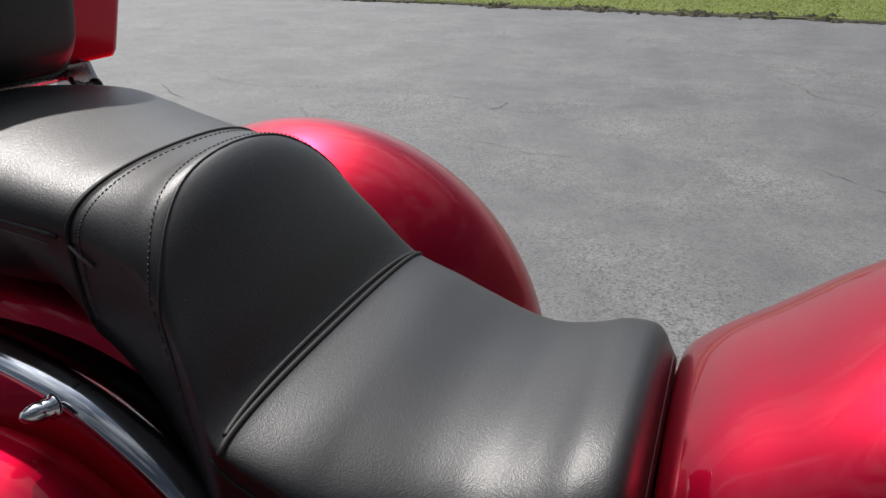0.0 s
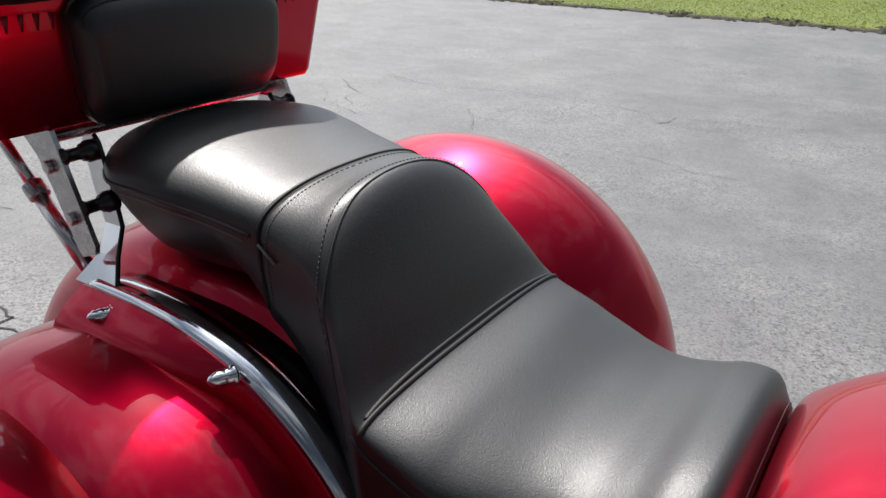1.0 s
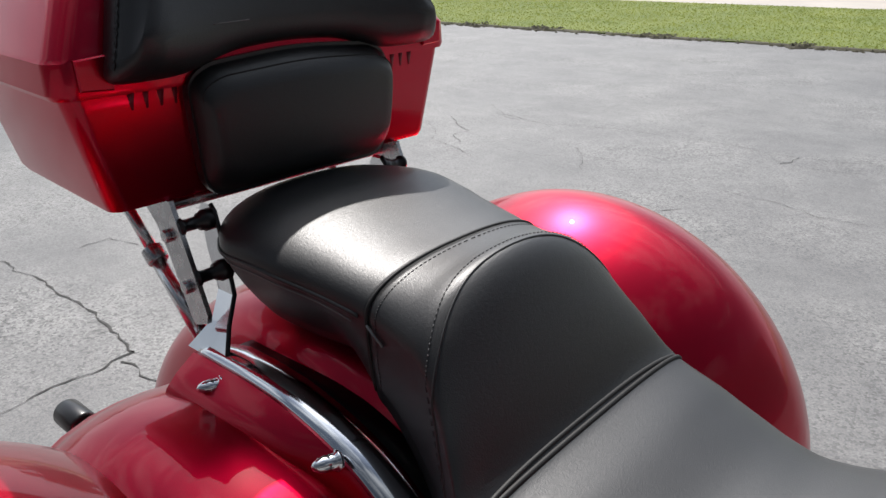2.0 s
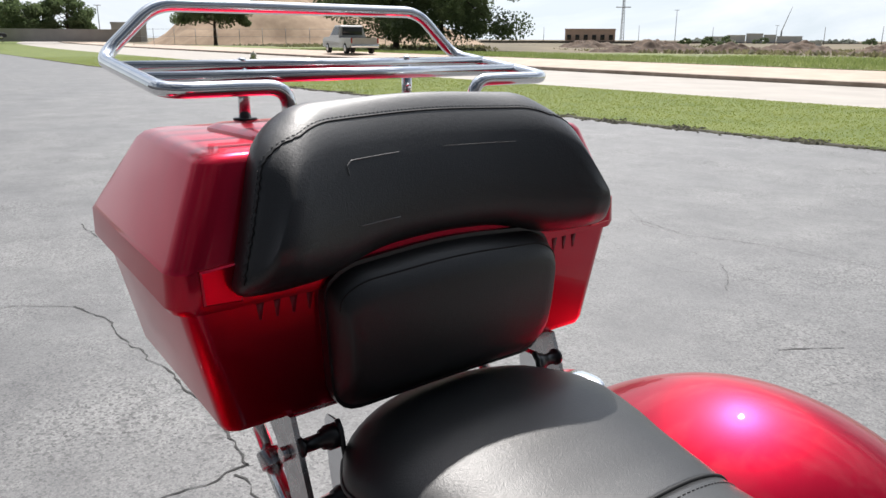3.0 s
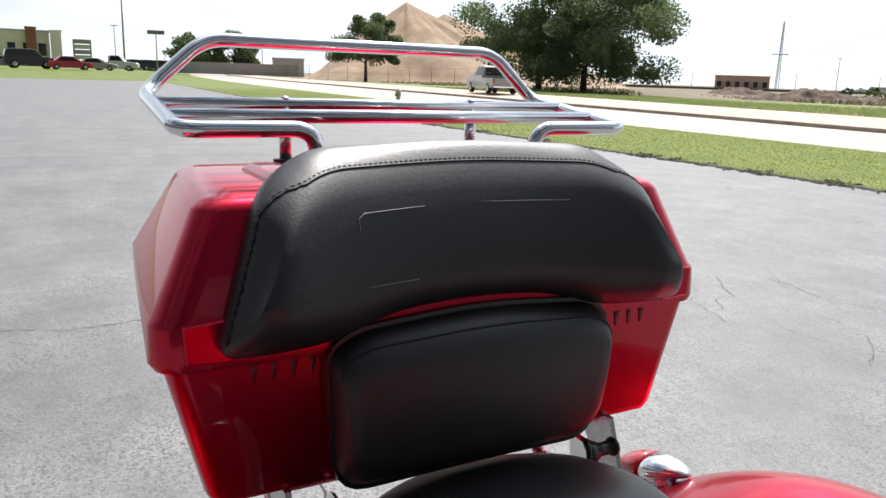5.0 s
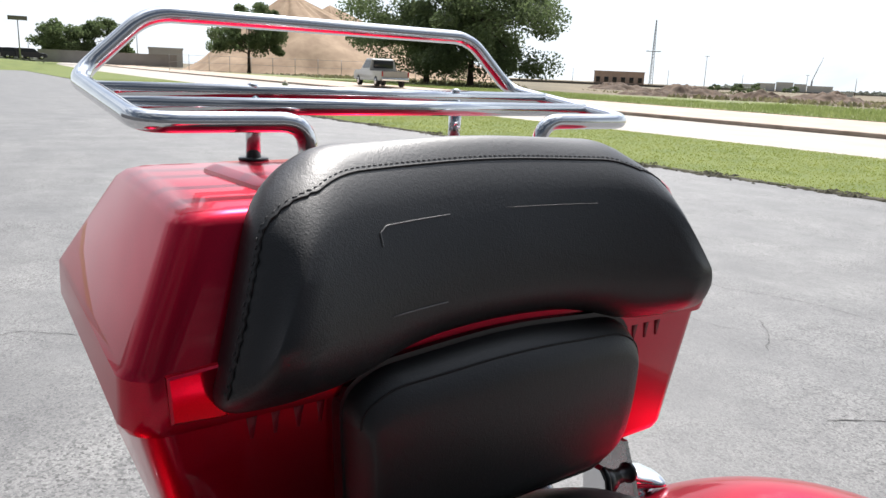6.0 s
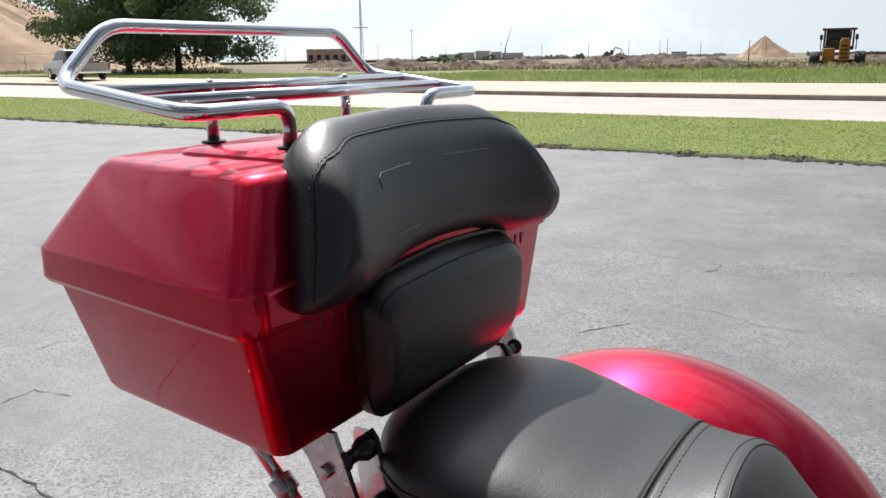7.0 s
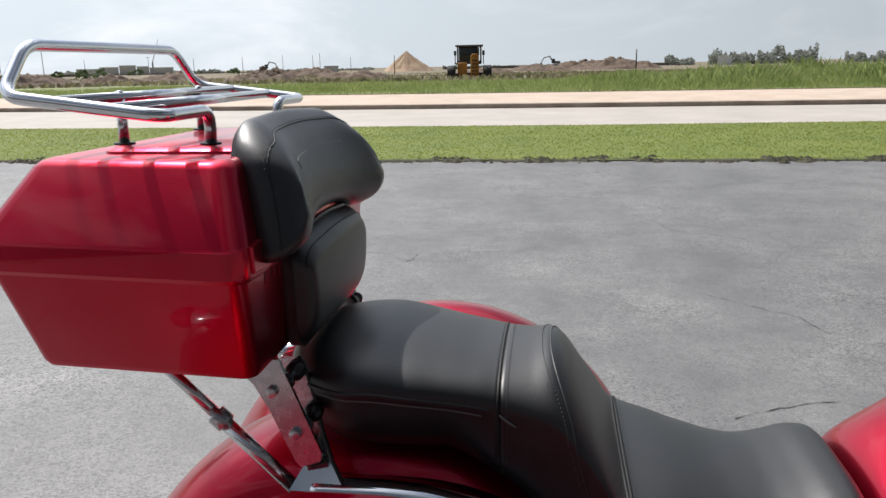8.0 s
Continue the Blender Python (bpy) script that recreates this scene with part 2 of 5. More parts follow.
SAND = mat("sand", (0.30, 0.21, 0.14), 0.95, color2=(0.46, 0.34, 0.23), scale=0.35, bump=0.6, bscale=1.5, detail=9.0)
BARK = mat("bark", (0.06, 0.045, 0.035), 0.9, var=0.35, scale=5.0, bump=0.6, bscale=20.0)
LEAF = leaf_mat("oak_leaf", (0.080, 0.118, 0.050), (0.155, 0.200, 0.095), 0.7, 0.5)
# greyed and lightened: distance haze is put into this leaf colour
FAR_LEAF = leaf_mat("hazed_far_leaf", (0.16, 0.18, 0.15), (0.25, 0.265, 0.225), 0.2, 0.4)
WEED_BED = mat("weed_bed", (0.12, 0.165, 0.045), 0.95, color2=(0.25, 0.26, 0.11), scale=0.5, bump=0.9, bscale=6.0, detail=10.0)
SCRUB = leaf_mat("dry_scrub", (0.13, 0.13, 0.065), (0.27, 0.25, 0.14), 0.15)
GALV = mat("galvanised", (0.33, 0.34, 0.35), 0.5, metal=0.6, var=0.2, scale=3.0)
WOODPOLE = mat("pole_wood", (0.12, 0.09, 0.07), 0.9, var=0.3, scale=2.0)
GLASS = mat("tinted_glass", (0.02, 0.022, 0.025), 0.05, spec=0.6)
BRICK = mat("red_brick_wall", (0.30, 0.14, 0.10), 0.9, var=0.15, scale=2.0)
UNSEEN_WALL = mat("unseen_dark_wall", (0.055, 0.055, 0.06), 0.6, var=0.06, scale=0.5)
GREY = mat("grey_wall", (0.34, 0.34, 0.35), 0.9, var=0.15, scale=0.2)
DARKF = mat("dark_fence", (0.19, 0.18, 0.17), 0.9, var=0.3, scale=0.6)
PALE = mat("pale_roof", (0.55, 0.57, 0.58), 0.8, var=0.1, scale=0.1)
HYDRANT = mat("worn_cream_paint", (0.42, 0.40, 0.34), 0.7, color2=(0.62, 0.59, 0.52), scale=6.0)
# wall colour whitened to stand in for haze over distant buildings
HAZE = mat("hazed_wall", (0.74, 0.76, 0.78), 0.8, var=0.10, scale=0.12)
YELLOW = mat("machine_yellow", (0.42, 0.20, 0.03), 0.5, var=0.2, scale=3.0)


def car_paint(name, c):
    return mat(name, c, 0.3, metal=0.15, coat=0.8, var=0.04, scale=4.0)


SILVER = car_paint("paint_silver", (0.42, 0.41, 0.39))
WHITE = car_paint("paint_white", (0.72, 0.72, 0.70))
CARRED = car_paint("paint_red", (0.45, 0.02, 0.03))
DARKCAR = car_paint("paint_dark", (0.03, 0.022, 0.025))


# ---------------------------------------------------------------- mesh helpers
def empty(name, at=(0, 0, 0), rz=0.0):
    ob = new(name)
    ob.empty_display_size = 0.2
    ob.matrix_world = pose(*at, 0, 0, rz)
    return ob


def part(name, bm, material, parent=None, label="", smooth=True):
    me = bpy.data.meshes.new(name)
    bmesh.ops.recalc_face_normals(bm, faces=bm.faces)
    bm.to_mesh(me)
    bm.free()
    for f in me.polygons:
        f.use_smooth = smooth
    me.materials.append(material)
    ob = new(name, me)
    if parent is not None:
        ob.parent = parent
    if label:
        ob["label"] = label
    return ob


def sharp(ob, degrees=35):
    ob.data.set_sharp_from_angle(angle=radians(degrees))
    return ob


def box(bm, c, s, bev=0.0, m=None, seg=2):
    r = bmesh.ops.create_cube(bm, size=1.0)
    vs = r["verts"]
    bmesh.ops.scale(bm, vec=s, verts=vs)
    bmesh.ops.translate(bm, vec=c, verts=vs)
    if m is not None:
        bmesh.ops.transform(bm, matrix=m, verts=vs)
    if bev:
        es = {e for v in vs for e in v.link_edges}
        bmesh.ops.bevel(bm, geom=list(es), offset=bev, segments=seg, profile=0.6, affect="EDGES")
    return bm


def loft(bm, rings, closed=True, caps=True):
    rows = [[bm.verts.new(p) for p in ring] for ring in rings]
    k = len(rows[0])
    for a, b in zip(rows, rows[1:]):
        for i in range(k if closed else k - 1):
            bm.faces.new((a[i], a[(i + 1) % k], b[(i + 1) % k], b[i]))
    if caps:
        bm.faces.new(rows[0][::-1])
        bm.faces.new(rows[-1])
    return bm


def fillet(pts, r, n=6):
    pts = [Vector(p) for p in pts]
    out = [pts[0]]
    for a, b, c in zip(pts, pts[1:], pts[2:]):
        u, w = (a - b), (c - b)
        d = min(r, u.length * 0.48, w.length * 0.48)
        p, q = b + u.normalized() * d, b + w.normalized() * d
        for i in range(n + 1):
            t = i / n
            out.append((1 - t) ** 2 * p + 2 * t * (1 - t) * b + t * t * q)
    out.append(pts[-1])
    return out


def tube(bm, pts, r, seg=12, closed=False):
    pts = [Vector(p) for p in pts]
    n = len(pts)
    rr = r if isinstance(r, (list, tuple)) else [r] * n
    rings, up = [], None
    for i, p in enumerate(pts):
        a = pts[i - 1] if (i or closed) else pts[i]
        b = pts[(i + 1) % n] if (i < n - 1 or closed) else pts[i]
        d = (b - a).normalized()
        if up is None:
            up = d.orthogonal().normalized()
        up = (up - d * up.dot(d)).normalized()
        s = d.cross(up)
        rings.append([p + (up * math.cos(t) + s * math.sin(t)) * rr[i] for t in (2 * math.pi * j / seg for j in range(seg))])
    if closed:
        rings.append(rings[0])
    loft(bm, rings, caps=not closed)
    if closed:
        bmesh.ops.remove_doubles(bm, verts=bm.verts, dist=1e-6)
    return bm


def cyl(bm, a, b, r, seg=16, bev=0.0):
    a, b = Vector(a), Vector(b)
    if not bev:
        return tube(bm, [a, b], r, seg)
    d = (b - a).normalized() * bev
    return tube(bm, [a, a + d * 0.3, a + d, b - d, b - d * 0.3, b], [r - bev, r - bev * 0.3, r, r, r - bev * 0.3, r - bev], seg)


def curve(keys, x):
    """Smooth value at x through (x, value) keys."""
    xs = [k[0] for k in keys]
    if x <= xs[0]:
        return keys[0][1]
    if x >= xs[-1]:
        return keys[-1][1]
    i = max(j for j in range(len(xs)) if xs[j] <= x)
    i = min(i, len(xs) - 2)

    def slope(j):
        if j == 0 or j == len(xs) - 1:
            return 0.0
        a = (keys[j][1] - keys[j - 1][1]) / (xs[j] - xs[j - 1])
        b = (keys[j + 1][1] - keys[j][1]) / (xs[j + 1] - xs[j])
        return 0.0 if a * b <= 0 else 2 * a * b / (a + b)
    h = xs[i + 1] - xs[i]
    t = (x - xs[i]) / h
    a, b, ma, mb = keys[i][1], keys[i + 1][1], slope(i), slope(i + 1)
    return (2 * t**3 - 3 * t * t + 1) * a + (t**3 - 2 * t * t + t) * h * ma + (3 * t * t - 2 * t**3) * b + (t**3 - t * t) * h * mb


def spow(v, p):
    return math.copysign(abs(v) ** p, v)


def soup(name, verts, faces, material, parent=None, smooth=False):
    me = bpy.data.meshes.new(name)
    me.from_pydata(verts, [], faces)
    me.materials.append(material)
    ob = new(name, me)
    if parent is not None:
        ob.parent = parent
    if smooth:
        for f in me.polygons:
            f.use_smooth = True
    return ob


# ---------------------------------------------------------------- ground
def near_edge(x):
    return curve([(-400, 75.0), (-180, 33.0), (-90, 21.0), (-45, 17.4), (-20, 16.35), (-10, 16.05), (0, 15.9), (8, 16.3), (80, 16.5)], x)


def far_edge(x):
    return curve([(-400, 86.0), (-180, 42.0), (-100, 31.0), (-50, 26.0), (-20, 23.0), (-8, 22.0), (5, 21.7), (80, 21.9)], x)


def walk_edge(x):
    return far_edge(x) + curve([(-60, 5.2), (-20, 4.4), (0, 4.0)], x)


XS = [-400, -300, -220, -180, -150, -120, -100, -85, -70, -60, -50, -42, -36, -30, -25, -20, -15, -10, -5, 0, 5, 10, 16, 25, 40, 80]


def strip(name, lo, hi, zlo, zhi, material, label, rows=1, thick=0.12):
    bm = bmesh.new()
    top = [[bm.verts.new((x, lo(x) + (hi(x) - lo(x)) * j / rows, zlo + (zhi - zlo) * j / rows)) for j in range(rows + 1)] for x in XS]
    low = [[bm.verts.new((v.co.x, v.co.y, v.co.z - thick)) for v in r] for r in top]
    for a, b in zip(range(len(XS) - 1), range(1, len(XS))):
        for j in range(rows):
            bm.faces.new((top[a][j], top[b][j], top[b][j + 1], top[a][j + 1]))
        bm.faces.new((low[a][0], low[b][0], top[b][0], top[a][0]))
        bm.faces.new((low[b][-1], low[a][-1], top[a][-1], top[b][-1]))
    return tagged(part(name, bm, material, smooth=False), label, name.replace("_", " "), kind="structure")


def lot_edge(x):
    return 10.1 + 0.12 * noise.noise((x * 0.9, 0, 0)) + (0.06 * noise.noise((x * 5.0, 3, 0))) + max(0, -x - 40) * 0.055


def field_z(x, y):
    d = math.hypot(x, y)
    z = 0.42
    z += 0.30 * noise.noise((x * 0.05, y * 0.05, 0)) * min(1, max(0, (d - 45) / 40))
    z -= 0.35 * min(1, max(0, (d - 55) / 40)) * (1 if x > -60 else 0.3)
    return z


# field that reaches the horizon
bm = bmesh.new()
radii = [0, 14, 24, 28, 32, 38, 46, 56, 70, 90, 120, 160, 220, 320, 600, 1500, 4500]
rings = []
for r in radii[1:]:
    ring = []
    for j in range(96):
        a = 2 * math.pi * j / 96
        x, y = r * math.cos(a), r * math.sin(a)
        z = -0.35
        e = walk_edge(x) if -400 < x < 80 else 60
        if y > e - 3:
            z = -0.35 + (field_z(x, y) + 0.35) * min(1, (y - e + 3) / 4)
        ring.append(bm.verts.new((x, y, z)))
    rings.append(ring)
c0 = bm.verts.new((0, 0, -0.35))
for j in range(96):
    bm.faces.new((c0, rings[0][j], rings[0][(j + 1) % 96]))
    for a, b in zip(rings, rings[1:]):
        bm.faces.new((a[j], b[j], b[(j + 1) % 96], a[(j + 1) % 96]))
tagged(part("ground", bm, DIRT), "flat brown dirt field reaching to the horizon", "ground", kind="structure")

# parking lot
bm = bmesh.new()
xs = [-84 + 0.6 * i for i in range(200)]
edge_top = [bm.verts.new((x, lot_edge(x), 0)) for x in xs]
edge_low = [bm.verts.new((x, lot_edge(x), -0.3)) for x in xs]
back = [bm.verts.new((x, -40, 0)) for x in xs]
for i in range(len(xs) - 1):
    bm.faces.new((back[i], back[i + 1], edge_top[i + 1], edge_top[i]))
    bm.faces.new((edge_top[i], edge_top[i + 1], edge_low[i + 1], edge_low[i]))
tagged(part("parking_lot", bm, ASPHALT, smooth=False), "worn grey asphalt parking lot with fine cracks", "parking lot", kind="structure")

strip("grass_verge", lambda x: lot_edge(x) - 0.1, lambda x: near_edge(x) + 0.02, 0.02, 0.06, GRASS_SOIL, "mown green grass verge beside the road", rows=6)
SOIL = mat("dark_soil", (0.035, 0.032, 0.022), 0.95, color2=(0.09, 0.085, 0.05), scale=6.0, detail=8.0)
bm = bmesh.new()
prev = None
for i in range(900):
    x = -60 + i * 0.085
    a = lot_edge(x) - 0.16 - 0.10 * noise.noise((x * 2.1, 5, 0)) - 0.06 * noise.noise((x * 9.0, 2, 0))
    cur = [bm.verts.new((x, a, 0.004)), bm.verts.new((x, a + 0.03, 0.02)), bm.verts.new((x, lot_edge(x) - 0.07, 0.028))]
    if prev:
        bm.faces.new((prev[0], cur[0], cur[1], prev[1]))
        bm.faces.new((prev[1], cur[1], cur[2], prev[2]))
    prev = cur
tagged(part("soil_edge", bm, SOIL, smooth=False), "dark ragged soil edge between asphalt and grass", "soil edge", kind="structure")
strip("road", near_edge, far_edge, 0.05, 0.12, CONCRETE, "pale concrete road sunlit", rows=2)
strip("kerb", far_edge, lambda x: far_edge(x) + 0.3, 0.245, 0.255, KERB, "weathered brown concrete kerb along the road", thick=0.4)
strip("pavement", lambda x: far_edge(x) + 0.3, walk_edge, 0.242, 0.42, WALKWAY, "tan concrete pavement behind the kerb", rows=2, thick=0.4)

# far lawn that ends the lot
bm = bmesh.new()
XL = [(-84, 0.01), (-90, 0.45), (-96, 0.83), (-120, 0.85), (-160, 0.85), (-230, 0.85)]
for (xa, za), (xb, zb) in zip(XL, XL[1:]):
    bm.faces.new([bm.verts.new(q) for q in ((xa, -60, za), (xa, 14.5 + (-84 - xa) * 0.06, za), (xb, 14.5 + (-84 - xb) * 0.06, zb), (xb, -60, zb))])
bmesh.ops.remove_doubles(bm, verts=bm.verts, dist=1e-4)
tagged(part("lawn", bm, GRASS_SOIL, smooth=False), "green lawn strip beyond the parking lot", "lawn", kind="structure")

# ---------------------------------------------------------------- trike
trike = tagged(empty("motor_trike"), "glossy red motor trike with black vinyl seats and chrome luggage rack", "motorcycle")

SEAT_W = [(-0.586, 0.025), (-0.578, 0.062), (-0.557, 0.102), (-0.52, 0.146), (-0.465, 0.171), (-0.40, 0.166), (-0.35, 0.155), (-0.30, 0.148), (-0.27, 0.145),
          (-0.205, 0.152), (-0.165, 0.166), (-0.13, 0.186), (-0.10, 0.203), (-0.04, 0.204), (0.08, 0.178), (0.16, 0.172), (0.195, 0.163), (0.216, 0.145)]
SEAT_T = [(-0.586, 0.938), (-0.577, 0.953), (-0.556, 0.971), (-0.515, 0.983), (-0.45, 0.984), (-0.40, 0.976), (-0.35, 0.965), (-0.30, 0.956), (-0.27, 0.954),
          (-0.235, 0.957), (-0.207, 0.962), (-0.19, 0.952), (-0.16, 0.903), (-0.13, 0.845), (-0.108, 0.800), (-0.096, 0.792), (-0.04, 0.788), (0.05, 0.775), (0.09, 0.774), (0.13, 0.781), (0.165, 0.793), (0.19, 0.796), (0.205, 0.786), (0.216, 0.760)]
SEAT_E = [(-0.586, 0.920), (-0.55, 0.934), (-0.45, 0.936), (-0.35, 0.922), (-0.27, 0.908), (-0.205, 0.892), (-0.15, 0.838), (-0.10, 0.778), (-0.05, 0.755), (0.0, 0.738), (0.10, 0.722), (0.16, 0.726), (0.19, 0.728), (0.216, 0.715)]
SEAT_B = [(-0.586, 0.885), (-0.57, 0.860), (-0.45, 0.840), (-0.35, 0.835), (-0.27, 0.815), (-0.22, 0.775), (-0.17, 0.715), (-0.12, 0.665), (-0.05, 0.63), (0.216, 0.62)]


def seat_point(x, th, off=0.0):
    """Point on the seat: th 0 at the left edge, pi at the right edge, below 0 and above pi the skirts."""
    w, t, e, b = curve(SEAT_W, x), curve(SEAT_T, x), curve(SEAT_E, x), curve(SEAT_B, x)
    if th < 0 or th > math.pi:
        k = (-th if th < 0 else th - math.pi)
        side = 1 if th < 0 else -1
        pil = max(0.0, min(1.0, (-0.27 - x) / 0.07))
        ww = w * (1 - 0.06 * k * k * (1 - pil) - (0.22 * k + 0.12 * k * k) * pil)
        return Vector((x, side * (ww + off), e + (b - e) * k))
    q = 0.66 + 0.26 * max(0.0, min(1.0, (x + 0.09) / 0.07)) + 0.17 * max(0.0, min(1.0, (-0.30 - x) / 0.10))
    q += 0.36 * math.exp(-((x + 0.20) / 0.08) ** 2) - 0.22 * max(0.0, min(1.0, (x - 0.08) / 0.08))
    y = w * spow(math.cos(th), q)
    z = e + (t - e) * abs(math.sin(th)) ** q
    # the bucket is dished a little across
    dish = 0.006 * math.exp(-((x - 0.03) / 0.08) ** 2) * (1 - (y / max(w, 1e-4)) ** 2)
    n = Vector((0, math.cos(th), math.sin(th)))
    return Vector((x, y, z - dish)) + n * off


TH = [-1.0, -0.75, -0.5, -0.25] + [math.pi * (0.5 - 0.5 * math.cos(math.pi * j / 32)) for j in range(33)] + [math.pi + k for k in (0.25, 0.5, 0.75, 1.0)]


def seat_mesh(x0, x1, n):
    bm = bmesh.new()
    rings = []
    for i in range(n + 1):
        x = x0 + (x1 - x0) * i / n
        rings.append([seat_point(x, t) for t in TH])
    return loft(bm, rings, closed=True, caps=True)


def seam(name, xf, material, r=0.0022, off=0.0005, parent=None, lo=-0.9, hi=math.pi + 0.9, label="", n=60):
    bm = bmesh.new()
    pts = []
    for i in range(n + 1):
        th = lo + (hi - lo) * i / n
        pts.append(seat_point(xf(th), th, off))
    tube(bm, pts, r, 8)
    return part(name, bm, material, parent, label)


def stitches(xf, parent, lo, hi, count):
    bm = bmesh.new()
    for i in range(count):
        a = lo + (hi - lo) * (i + 0.2) / count
        b = lo + (hi - lo) * (i + 0.75) / count
        tube(bm, [seat_point(xf(a), a, 0.0005), seat_point(xf(b), b, 0.0005)], 0.0005, 5)
    return part("stitching", bm, THREAD, parent, "grey thread stitching")


passenger_seat = part("passenger_seat", seat_mesh(-0.586, -0.273, 48), LEATHER, trike, "black vinyl pillion seat")
rider_seat = part("rider_seat", seat_mesh(-0.2725, 0.216, 74), LEATHER, trike, "black vinyl bucket rider seat with raised lumbar hump")


def side_k(th):
    """0 along the top, 1 at the bottom of the skirts."""
    if th < 0:
        return min(1.0, 0.35 - th * 0.65)
    if th > math.pi:
        return min(1.0, 0.35 + (th - math.pi) * 0.65)
    return 0.35 * abs(math.cos(th)) ** 3


seam("strap_seam", lambda t: -0.274, SEAM, 0.0022, 0.0, rider_seat)
stitches(lambda t: -0.262, rider_seat, -0.8, math.pi + 0.8, 90)
hump = lambda t: -0.207 + 0.10 * side_k(t)
seam("hump_piping", hump, LEATHER, 0.0014, 0.0, rider_seat, lo=-0.6, hi=math.pi + 0.6)
stitches(lambda t: hump(t) - 0.012, rider_seat, -0.5, math.pi + 0.5, 90)
crease = lambda t: -0.098 - 0.003 * math.sin(max(0, min(math.pi, t)))
seam("seat_fold", crease, SEAM, 0.0035, -0.001, rider_seat, lo=0.02, hi=math.pi - 0.02)
seam("seat_fold", lambda t: crease(t) - 0.006 * math.sin(t), SEAM, 0.003, -0.001, rider_seat, lo=0.4, hi=math.pi - 0.4)


def edge_pipe(name, x0, x1, th, parent, r=0.002, material=SEAM):
    bm = bmesh.new()
    tube(bm, [seat_point(x0 + (x1 - x0) * i / 40, th, 0.0) for i in range(41)], r, 8)
    return part(name, bm, material, parent)


for th in (-0.12, math.pi + 0.12):
    edge_pipe("side_piping", -0.585, -0.295, th, passenger_seat, material=CREASE, r=0.0011)
    edge_pipe("side_piping", -0.11, 0.21, th, rider_seat)
for th in (0.0, math.pi):
    edge_pipe("rim_piping", -0.600, -0.285, th, passenger_seat, 0.0026, LEATHER)
# pale piping round the seat's nose
bm = bmesh.new()
tube(bm, [seat_point(0.2125, -0.5 + (math.pi + 1.0) * k / 60, 0.0008) for k in range(61)], 0.0013, 6)
part("nose_piping", bm, THREAD, rider_seat)
# small vent tab on the side of the seat
for sd in (1, -1):
    bm = bmesh.new()
    tube(bm, [Vector((-0.272, sd * 0.147, 0.905)), Vector((-0.262, sd * 0.1475, 0.897)), Vector((-0.250, sd * 0.1475, 0.889))], 0.0014, 6)
    part("side_tab", bm, CREASE, rider_seat)

# ---- fuel tank
TANK = [  # x, half width, top, side height, bottom
    (0.217, 0.146, 0.755, 0.69, 0.60), (0.221, 0.158, 0.776, 0.695, 0.59), (0.234, 0.166, 0.797, 0.70, 0.585), (0.30, 0.178, 0.850, 0.725, 0.59), (0.36, 0.187, 0.896, 0.75, 0.61),
    (0.45, 0.192, 0.953, 0.77, 0.64), (0.55, 0.186, 0.985, 0.78, 0.66), (0.66, 0.166, 0.985, 0.79, 0.69), (0.75, 0.13, 0.94, 0.80, 0.72), (0.80, 0.08, 0.88, 0.80, 0.75)]
bm = bmesh.new()
rings = []
tk = [[(r[0], r[i]) for r in TANK] for i in range(1, 5)]
for i in range(60):
    x = 0.217 + 0.583 * (i / 59) ** 1.6
    w, t, e, b = (curve(k, x) for k in tk)
    ring = []
    for j in range(48):
        a = 2 * math.pi * j / 48
        y = w * spow(math.cos(a), 0.75)
        z = e + ((t - e) * abs(math.sin(a)) ** 0.8 if math.sin(a) >= 0 else -(e - b) * abs(math.sin(a)) ** 0.7)
        ring.append(Vector((x, y, z)))
    rings.append(ring)
loft(bm, rings)
tank = part("fuel_tank", bm, RED, trike, "glossy red teardrop fuel tank")
# ---- centre rear fender
def tail_k(a):
    """Grows from the crown of a fender towards its drawn-out tail."""
    return max(0.0, (math.degrees(a) - 110) / 62) ** 2


def arc_fender(y0, hw, cx, cz, R, a0, a1, power, drop, n=56, m=28, inner=None, sd=1, inner_power=2.0, tail=0.0):
    bm = bmesh.new()
    rows = []
    for i in range(n + 1):
        a = a0 + (a1 - a0) * i / n
        row = []
        for j in range(m + 1):
            v = -1 + 2 * j / m
            v = math.sin(v * math.pi / 2)
            dr, pw = (drop, power) if inner is None or v * sd > 0 else (inner, inner_power)
            r = R + tail * tail_k(a) - dr * (1 - max(0.0, 1 - abs(v) ** pw) ** (1 / pw))
            row.append(bm.verts.new((cx + r * math.cos(a), y0 + hw * v, cz + r * math.sin(a))))
        rows.append(row)
    for a, b in zip(rows, rows[1:]):
        for j in range(m):
            bm.faces.new((a[j], a[j + 1], b[j + 1], b[j]))
    return bm


def solid(ob, t):
    md = ob.modifiers.new("thickness", "SOLIDIFY")
    md.thickness, md.offset = t, -1
    return ob


centre = solid(part("rear_fender", arc_fender(0, 0.132, -0.47, 0.40, 0.443, radians(20), radians(195), 2.4, 0.10), RED, trike, "red centre mudguard under the seat"), 0.004)

